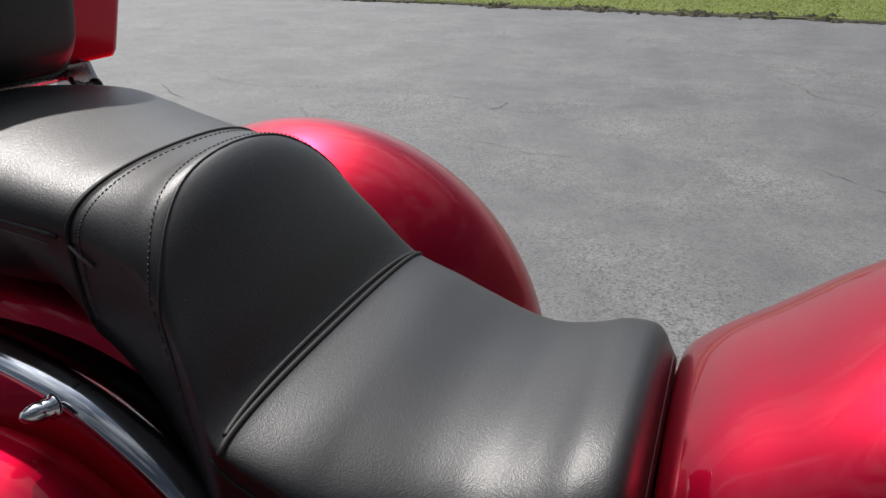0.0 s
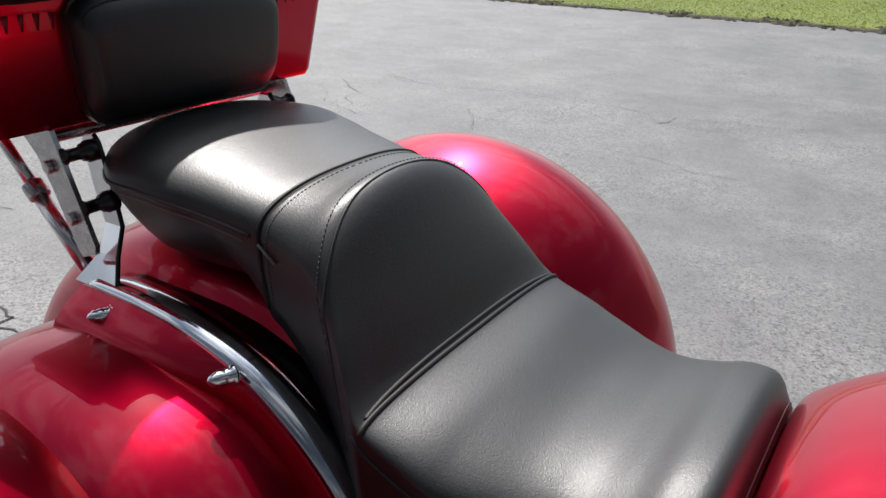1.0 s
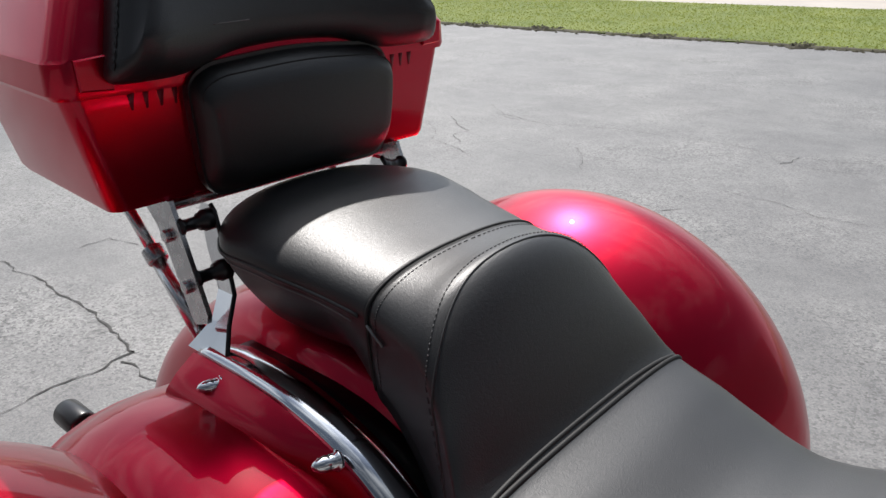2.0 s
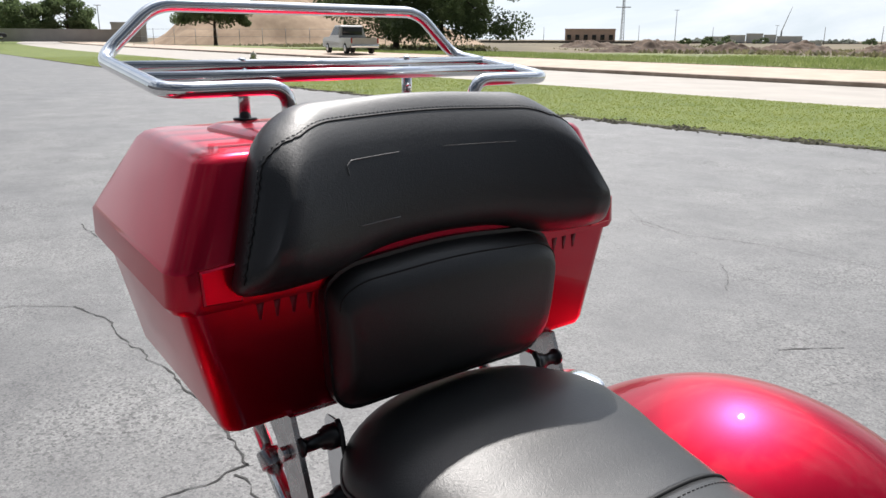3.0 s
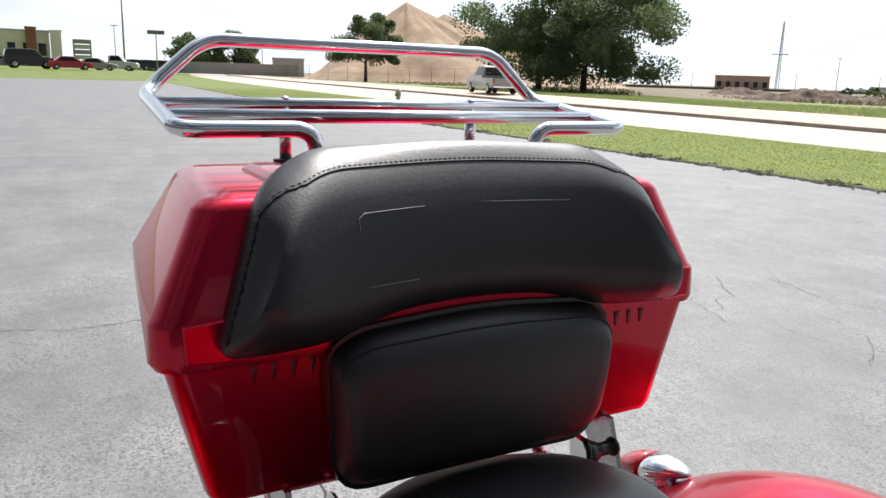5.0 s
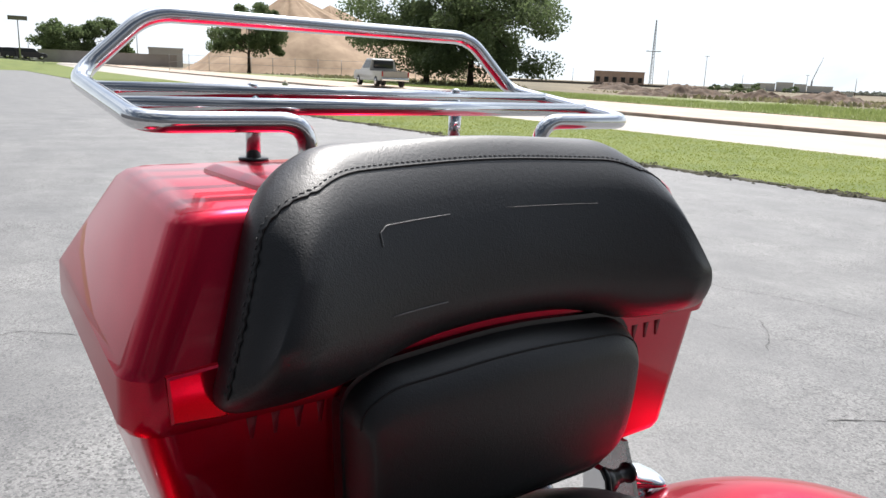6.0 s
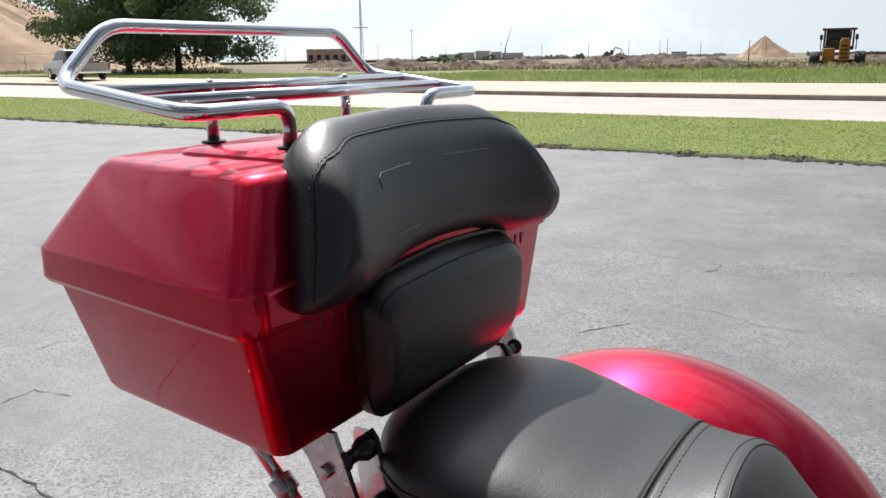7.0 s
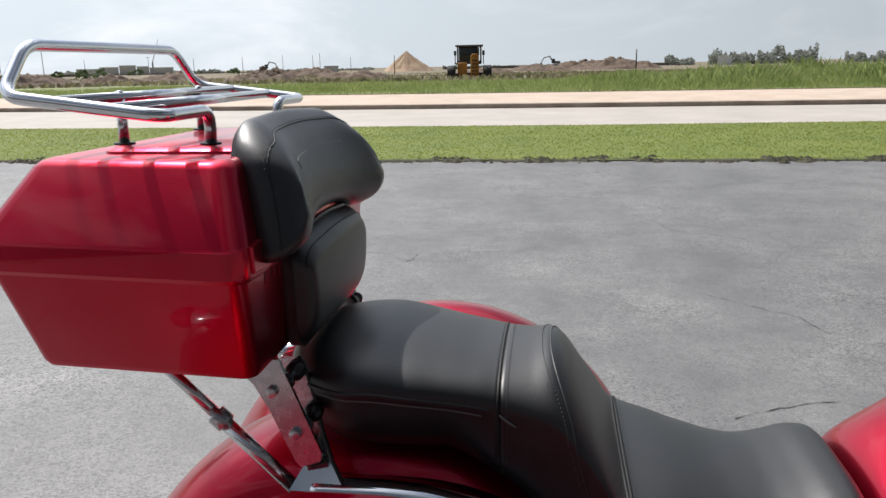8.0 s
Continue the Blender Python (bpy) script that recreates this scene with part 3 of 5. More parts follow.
# ---- wheel fenders
FEND = dict(cx=-0.442, cz=0.3995, R=0.4365, drop=0.3065, y0=0.540, hw=0.228)
wheel_fenders = []
for sd in (1, -1):
    bm = arc_fender(sd * FEND["y0"], FEND["hw"], FEND["cx"], FEND["cz"], FEND["R"], radians(-25), radians(205), 2.0, FEND["drop"], n=80, m=48, inner=0.128, sd=sd, inner_power=1.5, tail=0.085)
    f = solid(part("wheel_fender", bm, RED, trike, "broad glossy red fender arched over the rear wheel"), 0.005)
    wheel_fenders.append(f)
    # rolled outer lip
    bm = bmesh.new()
    pts = []
    for i in range(49):
        a = radians(-25 + 230 * i / 48)
        r = FEND["R"] - FEND["drop"] + 0.085 * tail_k(a)
        pts.append((FEND["cx"] + r * math.cos(a), sd * (FEND["y0"] + FEND["hw"] - 0.003), FEND["cz"] + r * math.sin(a)))
    tube(bm, pts, 0.007, 8)
    part("fender_lip", bm, RED, f)

# ---- strut covers with chrome trim and acorn nuts
for sd in (1, -1):
    prof = [(-0.56, 0.800), (-0.50, 0.806), (-0.44, 0.806), (-0.38, 0.803), (-0.32, 0.792), (-0.26, 0.772), (-0.20, 0.735), (-0.15, 0.690), (-0.11, 0.635), (-0.08, 0.57)]
    keys = prof
    bm = bmesh.new()
    rings = []
    for i in range(48):
        x = -0.52 + 0.445 * i / 47
        z = curve(keys, x)
        w = curve([(-0.52, 0.044), (-0.44, 0.042), (-0.34, 0.030), (-0.25, 0.010), (-0.07, 0.007)], x)
        rings.append([(x, sd * 0.192, z - 0.002), (x, sd * 0.195, z + 0.004), (x, sd * 0.199, z + 0.005), (x, sd * (0.197 + w * 0.6), z - 0.30 * w + 0.002), (x, sd * (0.195 + w), z - 0.5 * w - 0.004), (x, sd * (0.198 + w), z - 0.5 * w - 0.011), (x, sd * (0.200 + w), z - 0.06), (x, sd * 0.19, z - 0.06)])
    loft(bm, rings)
    cover = sharp(part("strut_cover", bm, RED, trike, "red cover over the fender strut"))
    # body panel between the strut cover and the wheel fender
    bm = bmesh.new()
    rings = []
    for i in range(48):
        x = -0.615 + 0.56 * i / 47
        z = min(curve(keys, x) - 0.026, curve([(-0.615, 0.728), (-0.57, 0.753), (-0.51, 0.773), (-0.44, 0.782), (0.0, 0.80)], x))
        rings.append([(x, sd * y, z + dz) for y, dz in ((0.193, -0.03), (0.200, -0.002), (0.225, 0.001), (0.260, 0.003), (0.295, 0.000), (0.33, -0.010), (0.365, -0.028), (0.40, -0.058), (0.42, -0.10), (0.19, -0.10))])
    loft(bm, rings)
    sharp(part("body_panel", bm, RED, cover, "glossy red body panel beside the strut"), 50)
    bm = bmesh.new()
    rings = []
    for i in range(48):
        x = -0.515 + 0.445 * i / 47
        z = curve(keys, x) + 0.004
        taper = min(1, (i + 6) / 10)
        rings.append([(x, sd * (0.194 - 0.050 * taper), z - 0.012), (x, sd * (0.192 - 0.043 * taper), z + 0.001), (x, sd * (0.192 - 0.020 * taper), z + 0.006), (x, sd * 0.195, z + 0.003), (x, sd * 0.196, z - 0.006)])
    loft(bm, rings)
    part("chrome_trim", bm, CHROME, cover, "curved chrome trim strip")
    bm = bmesh.new()
    rings = []
    for i in range(40):
        x = -0.52 + 0.46 * i / 39
        z = curve(keys, x)
        rings.append([(x, sd * 0.11, z - 0.07), (x, sd * 0.11, z - 0.012), (x, sd * 0.168, z - 0.010), (x, sd * 0.168, z - 0.07)])
    loft(bm, rings)
    part("inner_panel", bm, BLACK, cover, "black plastic inner panel")
    for x, z in ((-0.453, 0.795), (-0.258, 0.786)):
        bm = bmesh.new()
        d = Vector((-0.25, sd * 1.0, 0.15)).normalized()
        p = Vector((x, sd * 0.206, z))
        rr = [0.009, 0.011, 0.011, 0.0085, 0.0085, 0.0085, 0.007, 0.004, 0.0005]
        ll = [-0.002, 0.0, 0.003, 0.004, 0.012, 0.016, 0.022, 0.027, 0.029]
        tube(bm, [p + d * q for q in ll], rr, 12)
        part("acorn_nut", bm, CHROME, cover, "chrome acorn nut")

# chrome rear bar between the fenders, black rubber stops behind the panels
bm = bmesh.new()
tube(bm, fillet([(-0.78, 0.40, 0.53), (-0.870, 0.36, 0.560), (-0.870, 0.18, 0.560), (-0.79, 0.14, 0.53)], 0.05), 0.026, 14)
part("rear_bar", bm, CHROME, trike, "chrome rear bumper bar")
for sd in (1, -1):
    bm = bmesh.new()
    cyl(bm, (-0.80, sd * 0.235, 0.60), (-0.865, sd * 0.235, 0.60), 0.022, 18, 0.006)
    part("rubber_stop", bm, BLACK, trike, "black rubber stop")

# ---- tail lamps on the fenders
for sd, f in zip((1, -1), wheel_fenders):
    def lamp_ring(x, z, w, h):
        return [(x, sd * 0.53 + w * math.cos(t), z + h * math.sin(t)) for t in (2 * math.pi * k / 24 for k in range(24))]
    bm = bmesh.new()
    loft(bm, [lamp_ring(-0.736, 0.7375, 0.004, 0.002), lamp_ring(-0.741, 0.7375, 0.010, 0.005), lamp_ring(-0.752, 0.7360, 0.018, 0.010), lamp_ring(-0.772, 0.7310, 0.028, 0.017),
              lamp_ring(-0.795, 0.7245, 0.035, 0.022), lamp_ring(-0.812, 0.7195, 0.038, 0.024), lamp_ring(-0.814, 0.7190, 0.036, 0.022)])
    lamp = part("tail_lamp", bm, CHROME, f, "chrome teardrop tail lamp housing")
    bm = bmesh.new()
    loft(bm, [lamp_ring(-0.8145, 0.7190, 0.036, 0.0225), lamp_ring(-0.835, 0.7125, 0.0365, 0.025), lamp_ring(-0.855, 0.7055, 0.034, 0.024), lamp_ring(-0.873, 0.6990, 0.027, 0.019), lamp_ring(-0.884, 0.6950, 0.015, 0.011), lamp_ring(-0.887, 0.6940, 0.004, 0.003)])
    part("lens", bm, LENS, lamp, "red tail lamp lens")
    bm = bmesh.new()
    loft(bm, [[(x, sd * y, z) for x, y, z in ((-0.765, 0.512, 0.722), (-0.835, 0.512, 0.702), (-0.835, 0.548, 0.702), (-0.765, 0.548, 0.722))],
              [(x, sd * y, z) for x, y, z in ((-0.755, 0.507, 0.690), (-0.845, 0.507, 0.615), (-0.845, 0.553, 0.615), (-0.755, 0.553, 0.690))]])
    part("lamp_stalk", bm, CHROME, lamp)

# ---- trunk
def box_ring(x0, x1, hw, z, r=0.03, rear=None, n=5):
    """Rounded rectangle in plan, x0 rear and x1 front, at height z; rear: half width at the back."""
    rear = hw if rear is None else rear
    out = []
    for cx, cy, a in ((x1 - r, hw - r, 0), (x0 + r, rear - r, 90), (x0 + r, -rear + r, 180), (x1 - r, -hw + r, 270)):
        for i in range(n + 1):
            t = radians(a + 90 * i / n)
            out.append((cx + r * math.cos(t), cy + r * math.sin(t), z))
    return out


trunk = part("trunk", loft(bmesh.new(), [box_ring(-0.834, -0.568, 0.236, 0.984, 0.012, 0.216), box_ring(-0.843, -0.557, 0.246, 0.985, 0.016, 0.226), box_ring(-0.848, -0.553, 0.250, 0.993, 0.018, 0.231),
                                         box_ring(-0.889, -0.547, 0.284, 1.126, 0.018, 0.254)]), RED, trike, "glossy red hard trunk")
sharp(trunk, 40)
bm = bmesh.new()
loft(bm, [box_ring(-0.886, -0.547, 0.279, 1.112, 0.02, 0.252), box_ring(-0.895, -0.542, 0.287, 1.1125, 0.022, 0.260), box_ring(-0.899, -0.541, 0.291, 1.118, 0.024, 0.263), box_ring(-0.899, -0.541, 0.290, 1.149, 0.026, 0.263),
          box_ring(-0.896, -0.543, 0.286, 1.154, 0.028, 0.261), box_ring(-0.834, -0.566, 0.249, 1.236, 0.026, 0.224), box_ring(-0.826, -0.570, 0.242, 1.242, 0.024, 0.218), box_ring(-0.815, -0.576, 0.232, 1.245, 0.02, 0.209)])
lid = sharp(part("trunk_lid", bm, RED, trunk, "red domed trunk lid with sloping sides"), 30)
# raised deck on the lid
bm = bmesh.new()
loft(bm, [box_ring(-0.775, -0.550, 0.168, 1.235, 0.02), box_ring(-0.77, -0.553, 0.165, 1.248, 0.02), box_ring(-0.762, -0.558, 0.158, 1.2525, 0.018)])
sharp(part("raised_deck", bm, RED, lid), 40)
# moulded slots under the rim: proud wedges, recess shade painted dark red
for sd in (1, -1):
    for k in range(4):
        bm = bmesh.new()
        y = sd * (0.160 + 0.017 * k)
        w = 0.0042 if k % 2 else 0.0034
        loft(bm, [[(-0.553, y - w, 1.1125), (-0.553, y + w, 1.1125), (-0.553, y + 0.0012, 1.093), (-0.553, y - 0.0012, 1.093)],
                  [(-0.5468, y - w, 1.1125), (-0.5468, y + w, 1.1125), (-0.5478, y + 0.0010, 1.094), (-0.5478, y - 0.0010, 1.094)]])
        part("slot", bm, SLOT, trunk)
# catch blocks at the lid's front corners
for sd in (1, -1):
    bm = bmesh.new()
    loft(bm, [[(-0.55, sd * y, z) for y, z in ((0.231, 1.119), (0.266, 1.121), (0.268, 1.152), (0.233, 1.155))],
              [(-0.5385, sd * y, z) for y, z in ((0.231, 1.119), (0.266, 1.121), (0.268, 1.152), (0.233, 1.155))],
              [(-0.537, sd * y, z) for y, z in ((0.2325, 1.1205), (0.2645, 1.1225), (0.2665, 1.1505), (0.2345, 1.1535))]])
    sharp(part("catch_block", bm, RED, lid), 20)
# lock and hinge pin
bm = bmesh.new()
cyl(bm, (-0.679, -0.252, 1.172), (-0.680, -0.2645, 1.176), 0.0032, 16, 0.001)
lock = part("lock", bm, CHROME, lid, "small chrome lock barrel")
bm = bmesh.new()
cyl(bm, (-0.598, -0.247, 1.018), (-0.598, -0.2535, 1.018), 0.003, 10)
part("reflector_screw", bm, CHROME, trunk)


# ---- backrest pads
def rounded_outline(half, n=120):
    """Closed smooth outline from the corner points of its left half, (y, z, radius) from the bottom middle to the top middle."""
    pts = [(y, z, r) for y, z, r in half] + [(-y, z, r) for y, z, r in half[::-1] if y > 0]
    m = len(pts)
    out = []
    for k in range(m):
        a, b, c = (Vector(pts[(k + q) % m][:2]) for q in (-1, 0, 1))
        r = pts[k][2]
        u, w = a - b, c - b
        d = min(r, u.length * 0.49, w.length * 0.49)
        p, q = b + u.normalized() * d, b + w.normalized() * d
        for i in range(9):
            t = i / 8
            out.append((1 - t) ** 2 * p + 2 * t * (1 - t) * b + t * t * q)
    # even spacing
    acc = [0.0]
    for a, b in zip(out, out[1:] + out[:1]):
        acc.append(acc[-1] + (b - a).length)
    res = []
    for i in range(n):
        s = acc[-1] * i / n
        k = max(q for q in range(len(out)) if acc[q] <= s)
        a, b = out[k], out[(k + 1) % len(out)]
        L = acc[k + 1] - acc[k]
        res.append(a.lerp(b, (s - acc[k]) / L if L > 1e-9 else 0))
    return res


class Pad:
    """Stuffed cushion: a boxing that rolls over into a slightly domed front."""

    def __init__(self, half, centre, hy, hz, back, depth, roll, gathers=0.0):
        self.line, self.c, self.hy, self.hz, self.back, self.depth, self.roll, self.gathers = rounded_outline(half, 240), centre, hy, hz, back, depth, roll, gathers

    def turn(self, deg):
        return self.roll * (1 - math.cos(radians(deg))), 0.16 + 0.82 * math.sin(radians(deg))

    def at(self, i, inset, d, lift=0.0, f=1.0):
        p = self.line[int(i) % len(self.line)].lerp(self.line[(int(i) + 1) % len(self.line)], i % 1.0)
        y = p.x * (1 - 0.5 * inset / self.hy) * f
        z = self.c + (p.y - self.c) * (1 - inset / self.hz) * f
        x = self.back(y, z) + self.depth(y, z) * d + lift
        if self.gathers and f == 1.0:
            side = max(0.0, min(1.0, (abs(y) - 0.165) / 0.02)) * max(0.0, 1 - abs(d - 0.57) / 0.22)
            end = max(0.0, min(1.0, (abs(p.x) - 0.165) / 0.03))
            y += math.copysign(0.007 * end * math.sin(math.pi * max(0.0, min(1.0, d / 0.82))), y)
            y += math.copysign(self.gathers * side * math.sin(z * 430.0 + 6 * d), y)
        return Vector((x, y - (0.006 if self.gathers else 0.0), z))

    def mesh(self):
        bm = bmesh.new()
        n = len(self.line)
        steps = [(0.006, -0.1), (0.001, 0.02), (0.0, 0.10)] + [self.turn(a) for a in range(0, 81, 8)]
        rings = [[self.at(i, s, d) for i in range(n)] for s, d in steps]
        s, d = steps[-1]
        for k in range(1, 12):
            f = 1 - k / 11.5
            rings.append([self.at(i, s, 1 - (1 - d) * f * f, 0.0, f) for i in range(n)])
        loft(bm, rings, caps=False)
        bm.verts.ensure_lookup_table()
        m = len(bm.verts)
        mid = bm.verts.new((self.back(0, self.c) + self.depth(0, self.c), 0, self.c))
        bm.verts.ensure_lookup_table()
        for i in range(n):
            bm.faces.new((bm.verts[m - n + i], bm.verts[m - n + (i + 1) % n], mid))
        bm.faces.new([bm.verts[i] for i in range(n)][::-1])
        return bm

    def line_on(self, name, deg, r, material, parent, lift=0.0003, dash=False, label=""):
        """A line over the top and down both sides, at the given turn of the rolled edge."""
        n = len(self.line)
        a = max(range(n), key=lambda i: self.line[i].x)
        b = min(range(n), key=lambda i: self.line[i].x)
        def spot(i):
            # the seam of a gathered pad falls back towards the ends
            p = self.line[int(i) % n]
            end = max(0.0, min(1.0, (abs(p.x) - 0.165) / 0.03)) if self.gathers else 0.0
            inset, d = self.turn(deg - 20 * end)
            return self.at(i, inset, d, lift)
        bm = bmesh.new()
        if dash:
            steps = int((b - a) * 0.9)
            for k in range(steps):
                s = a + (b - a) * k / steps
                tube(bm, [spot(s), spot(s + 0.6)], r, 5)
        else:
            tube(bm, [spot(a + (b - a) * k / 200) for k in range(201)], r, 6)
        return part(name, bm, material, parent, label)


upper_back = lambda y, z: -0.552 - 0.035 * max(0, (z - 1.13)) / 0.15
ud = lambda y, z: 0.045 + 0.029 * min(1, abs(y) / 0.19) ** 2.4 + 0.07 * (1.20 - z) - 2.0 * (z - 1.20) ** 2
ldp = lambda y, z: 0.050 - 0.006 * (y / 0.15) ** 2 + 0.06 * (z - 1.06) - 1.6 * (z - 1.055) ** 2
upad = Pad([(0.0, 1.148, 0.05), (0.085, 1.143, 0.04), (0.145, 1.124, 0.03), (0.198, 1.123, 0.03), (0.234, 1.125, 0.045), (0.191, 1.255, 0.045), (0.150, 1.284, 0.05), (0.0, 1.290, 0.05)], 1.213, 0.240, 0.080, upper_back, ud, 0.048, 0.0020)
lpad = Pad([(0.0, 0.982, 0.04), (0.143, 0.980, 0.034), (0.152, 1.116, 0.028), (0.125, 1.133, 0.03), (0.0, 1.142, 0.05)], 1.062, 0.15, 0.065, lambda y, z: -0.552, ldp, 0.032)
upper = part("upper_backrest", upad.mesh(), LEATHER, trike, "thick black vinyl upper backrest pad")
lower = part("lower_backrest", lpad.mesh(), LEATHER, trike, "black vinyl lower backrest pad")
# added black board: stands in for shade in the gap between pads
bm = bmesh.new()
loft(bm, [[(x, p.x * 1.01, lpad.c + (p.y - lpad.c) * (1.03 if p.y > lpad.c else 1.0)) for p in lpad.line[::3]] for x in (-0.5405, -0.5345)])
part("gap_shade_board", bm, BLACK, lower, "black board added behind the pad to darken the gap", smooth=False)
upad.line_on("top_seam", 50, 0.0009, SEAM, upper)
upad.line_on("stitching", 46, 0.00035, THREAD, upper, dash=True)
lpad.line_on("front_seam", 50, 0.0009, SEAM, lower)
# pressed lines on the upper pad front
for line in ([(-0.122, 1.222), (-0.122, 1.231), (-0.116, 1.235), (-0.056, 1.237)], [(0.0, 1.238), (0.097, 1.236)], [(-0.121, 1.177), (-0.070, 1.178)]):
    bm = bmesh.new()
    fine = [Vector((0, *a)).lerp(Vector((0, *b)), k / 6) for a, b in zip(line, line[1:]) for k in range(7)]
    tube(bm, [(upper_back(p.y, p.z) + ud(p.y, p.z) * 0.992, p.y - 0.006, p.z) for p in fine], 0.0005 if line[0][0] < 0 else 0.0003, 5)
    part("pressed_line", bm, CREASE, upper)

# ---- luggage rack
rz_at = lambda x: 1.296 + (-0.64 - x) * 0.135
RZ = rz_at(-0.765)
rack = part("luggage_rack", tube(bmesh.new(), fillet([(-0.642, -0.123, 1.246), (-0.640, -0.123, 1.296), (-0.640, -0.248, 1.296), (-0.830, -0.248, 1.320), (-0.841, -0.182, 1.379), (-0.838, 0.188, 1.379),
                                                     (-0.830, 0.248, 1.320), (-0.640, 0.248, 1.296), (-0.640, 0.123, 1.296), (-0.642, 0.123, 1.246)], 0.024, 8), 0.0077, 14), CHROME, trike, "chrome tube luggage rack")
for x in (-0.70, -0.765):
    part("cross_tube", tube(bmesh.new(), [(x, -0.248, rz_at(x)), (x, 0.248, rz_at(x))], 0.0071, 12), CHROME, rack)
for sd in (1, -1):
    bm = bmesh.new()
    cyl(bm, (-0.765, sd * 0.115, 1.243), (-0.765, sd * 0.115, RZ), 0.0068, 14)
    post = part("rack_post", bm, CHROME, rack)
    bm = bmesh.new()
    cyl(bm, (-0.765, sd * 0.115, 1.2523), (-0.765, sd * 0.115, 1.2548), 0.0135, 20)
    part("washer", bm, BLACK, post, "black rubber washer")
    bm = bmesh.new()
    tube(bm, [(-0.765, sd * 0.115, RZ + 0.004), (-0.765, sd * 0.115, RZ + 0.0075), (-0.765, sd * 0.115, RZ + 0.009)], [0.0055, 0.0050, 0.002], 10)
    part("bolt_head", bm, CHROME, post)
    bm = bmesh.new()
    cyl(bm, (-0.642, sd * 0.123, 1.2523), (-0.642, sd * 0.123, 1.2550), 0.0135, 20)
    part("washer", bm, BLACK, rack, "black rubber washer")

# ---- trunk mount: side plates, docking rollers, strut rods
def plate(pts, y, t, bev=0.0):
    bm = bmesh.new()
    loft(bm, [[(x, y - t / 2, z) for x, z in pts], [(x, y + t / 2, z) for x, z in pts]])
    return bm


for sd in (1, -1):
    y = sd * 0.183
    pl = part("mount_plate", plate([(-0.66, 0.986), (-0.549, 0.986), (-0.546, 0.978), (-0.534, 0.949), (-0.499, 0.858), (-0.502, 0.847), (-0.528, 0.838), (-0.535, 0.846), (-0.566, 0.918), (-0.584, 0.951), (-0.605, 0.972), (-0.66, 0.980)], y, 0.006), STEEL, trike, "polished steel trunk mounting plate", smooth=False)
    bm = bmesh.new()
    rings = []
    for xr, xf, yy, z in ((-0.556, -0.540, 0.142, 0.974), (-0.561, -0.533, 0.142, 0.966), (-0.555, -0.520, 0.142, 0.915), (-0.541, -0.511, 0.143, 0.866), (-0.526, -0.494, 0.166, 0.838), (-0.545, -0.468, 0.191, 0.806)):
        t = 0.005
        rings.append([(xr, sd * yy, z), (xf, sd * yy, z), (xf, sd * (yy - t), z - 0.003), (xr, sd * (yy - t), z - 0.003)])
    loft(bm, rings)
    part("docking_bracket", bm, CHROME, pl, "bent chrome docking bracket", smooth=False)
    # black edge trim of the bracket
    bm = bmesh.new()
    tube(bm, [(xf + 0.001, sd * (yy - 0.002), z) for xf, yy, z in ((-0.540, 0.142, 0.974), (-0.533, 0.142, 0.966), (-0.520, 0.142, 0.915), (-0.511, 0.143, 0.866), (-0.494, 0.166, 0.838), (-0.468, 0.191, 0.806))], 0.003, 8)
    part("edge_trim", bm, BLACK, pl, "black rubber edge trim")
    for px, pz in ((-0.560, 0.943), (-0.532, 0.886)):
        bm = bmesh.new()
        cyl(bm, (px, sd * 0.186, pz), (px, sd * 0.193, pz), 0.008, 6, 0.001)
        part("hex_bolt", bm, STEEL, pl)
    for px, pz in ((-0.541, 0.956), (-0.520, 0.898)):
        bm = bmesh.new()
        tube(bm, [(px, sd * q, pz) for q in (0.183, 0.179, 0.178, 0.158, 0.157, 0.152, 0.151, 0.139, 0.138)], [0.0105, 0.0105, 0.0075, 0.0075, 0.0105, 0.0115, 0.0130, 0.0130, 0.009], 18)
        part("rubber_roller", bm, BLACK, pl, "black docking roller")
    a, b = Vector((-0.735, sd * 0.165, 0.985)), Vector((-0.548, sd * 0.165, 0.796))
    bm = bmesh.new()
    cyl(bm, a, a.lerp(b, 0.52), 0.0078, 16)
    rod = part("strut_rod", bm, ROD, trike, "chrome support rod under the trunk")
    bm = bmesh.new()
    cyl(bm, a.lerp(b, 0.5), b, 0.0100, 16)
    part("lower_tube", bm, ROD, rod)
    bm = bmesh.new()
    cyl(bm, a.lerp(b, 0.455), a.lerp(b, 0.535), 0.0140, 16, 0.002)
    part("collar", bm, STEEL, rod, "dark clamp collar")
bm = bmesh.new()
cyl(bm, (-0.60, -0.18, 0.965), (-0.60, 0.18, 0.965), 0.008, 12)
part("cross_bar", bm, STEEL, trike)

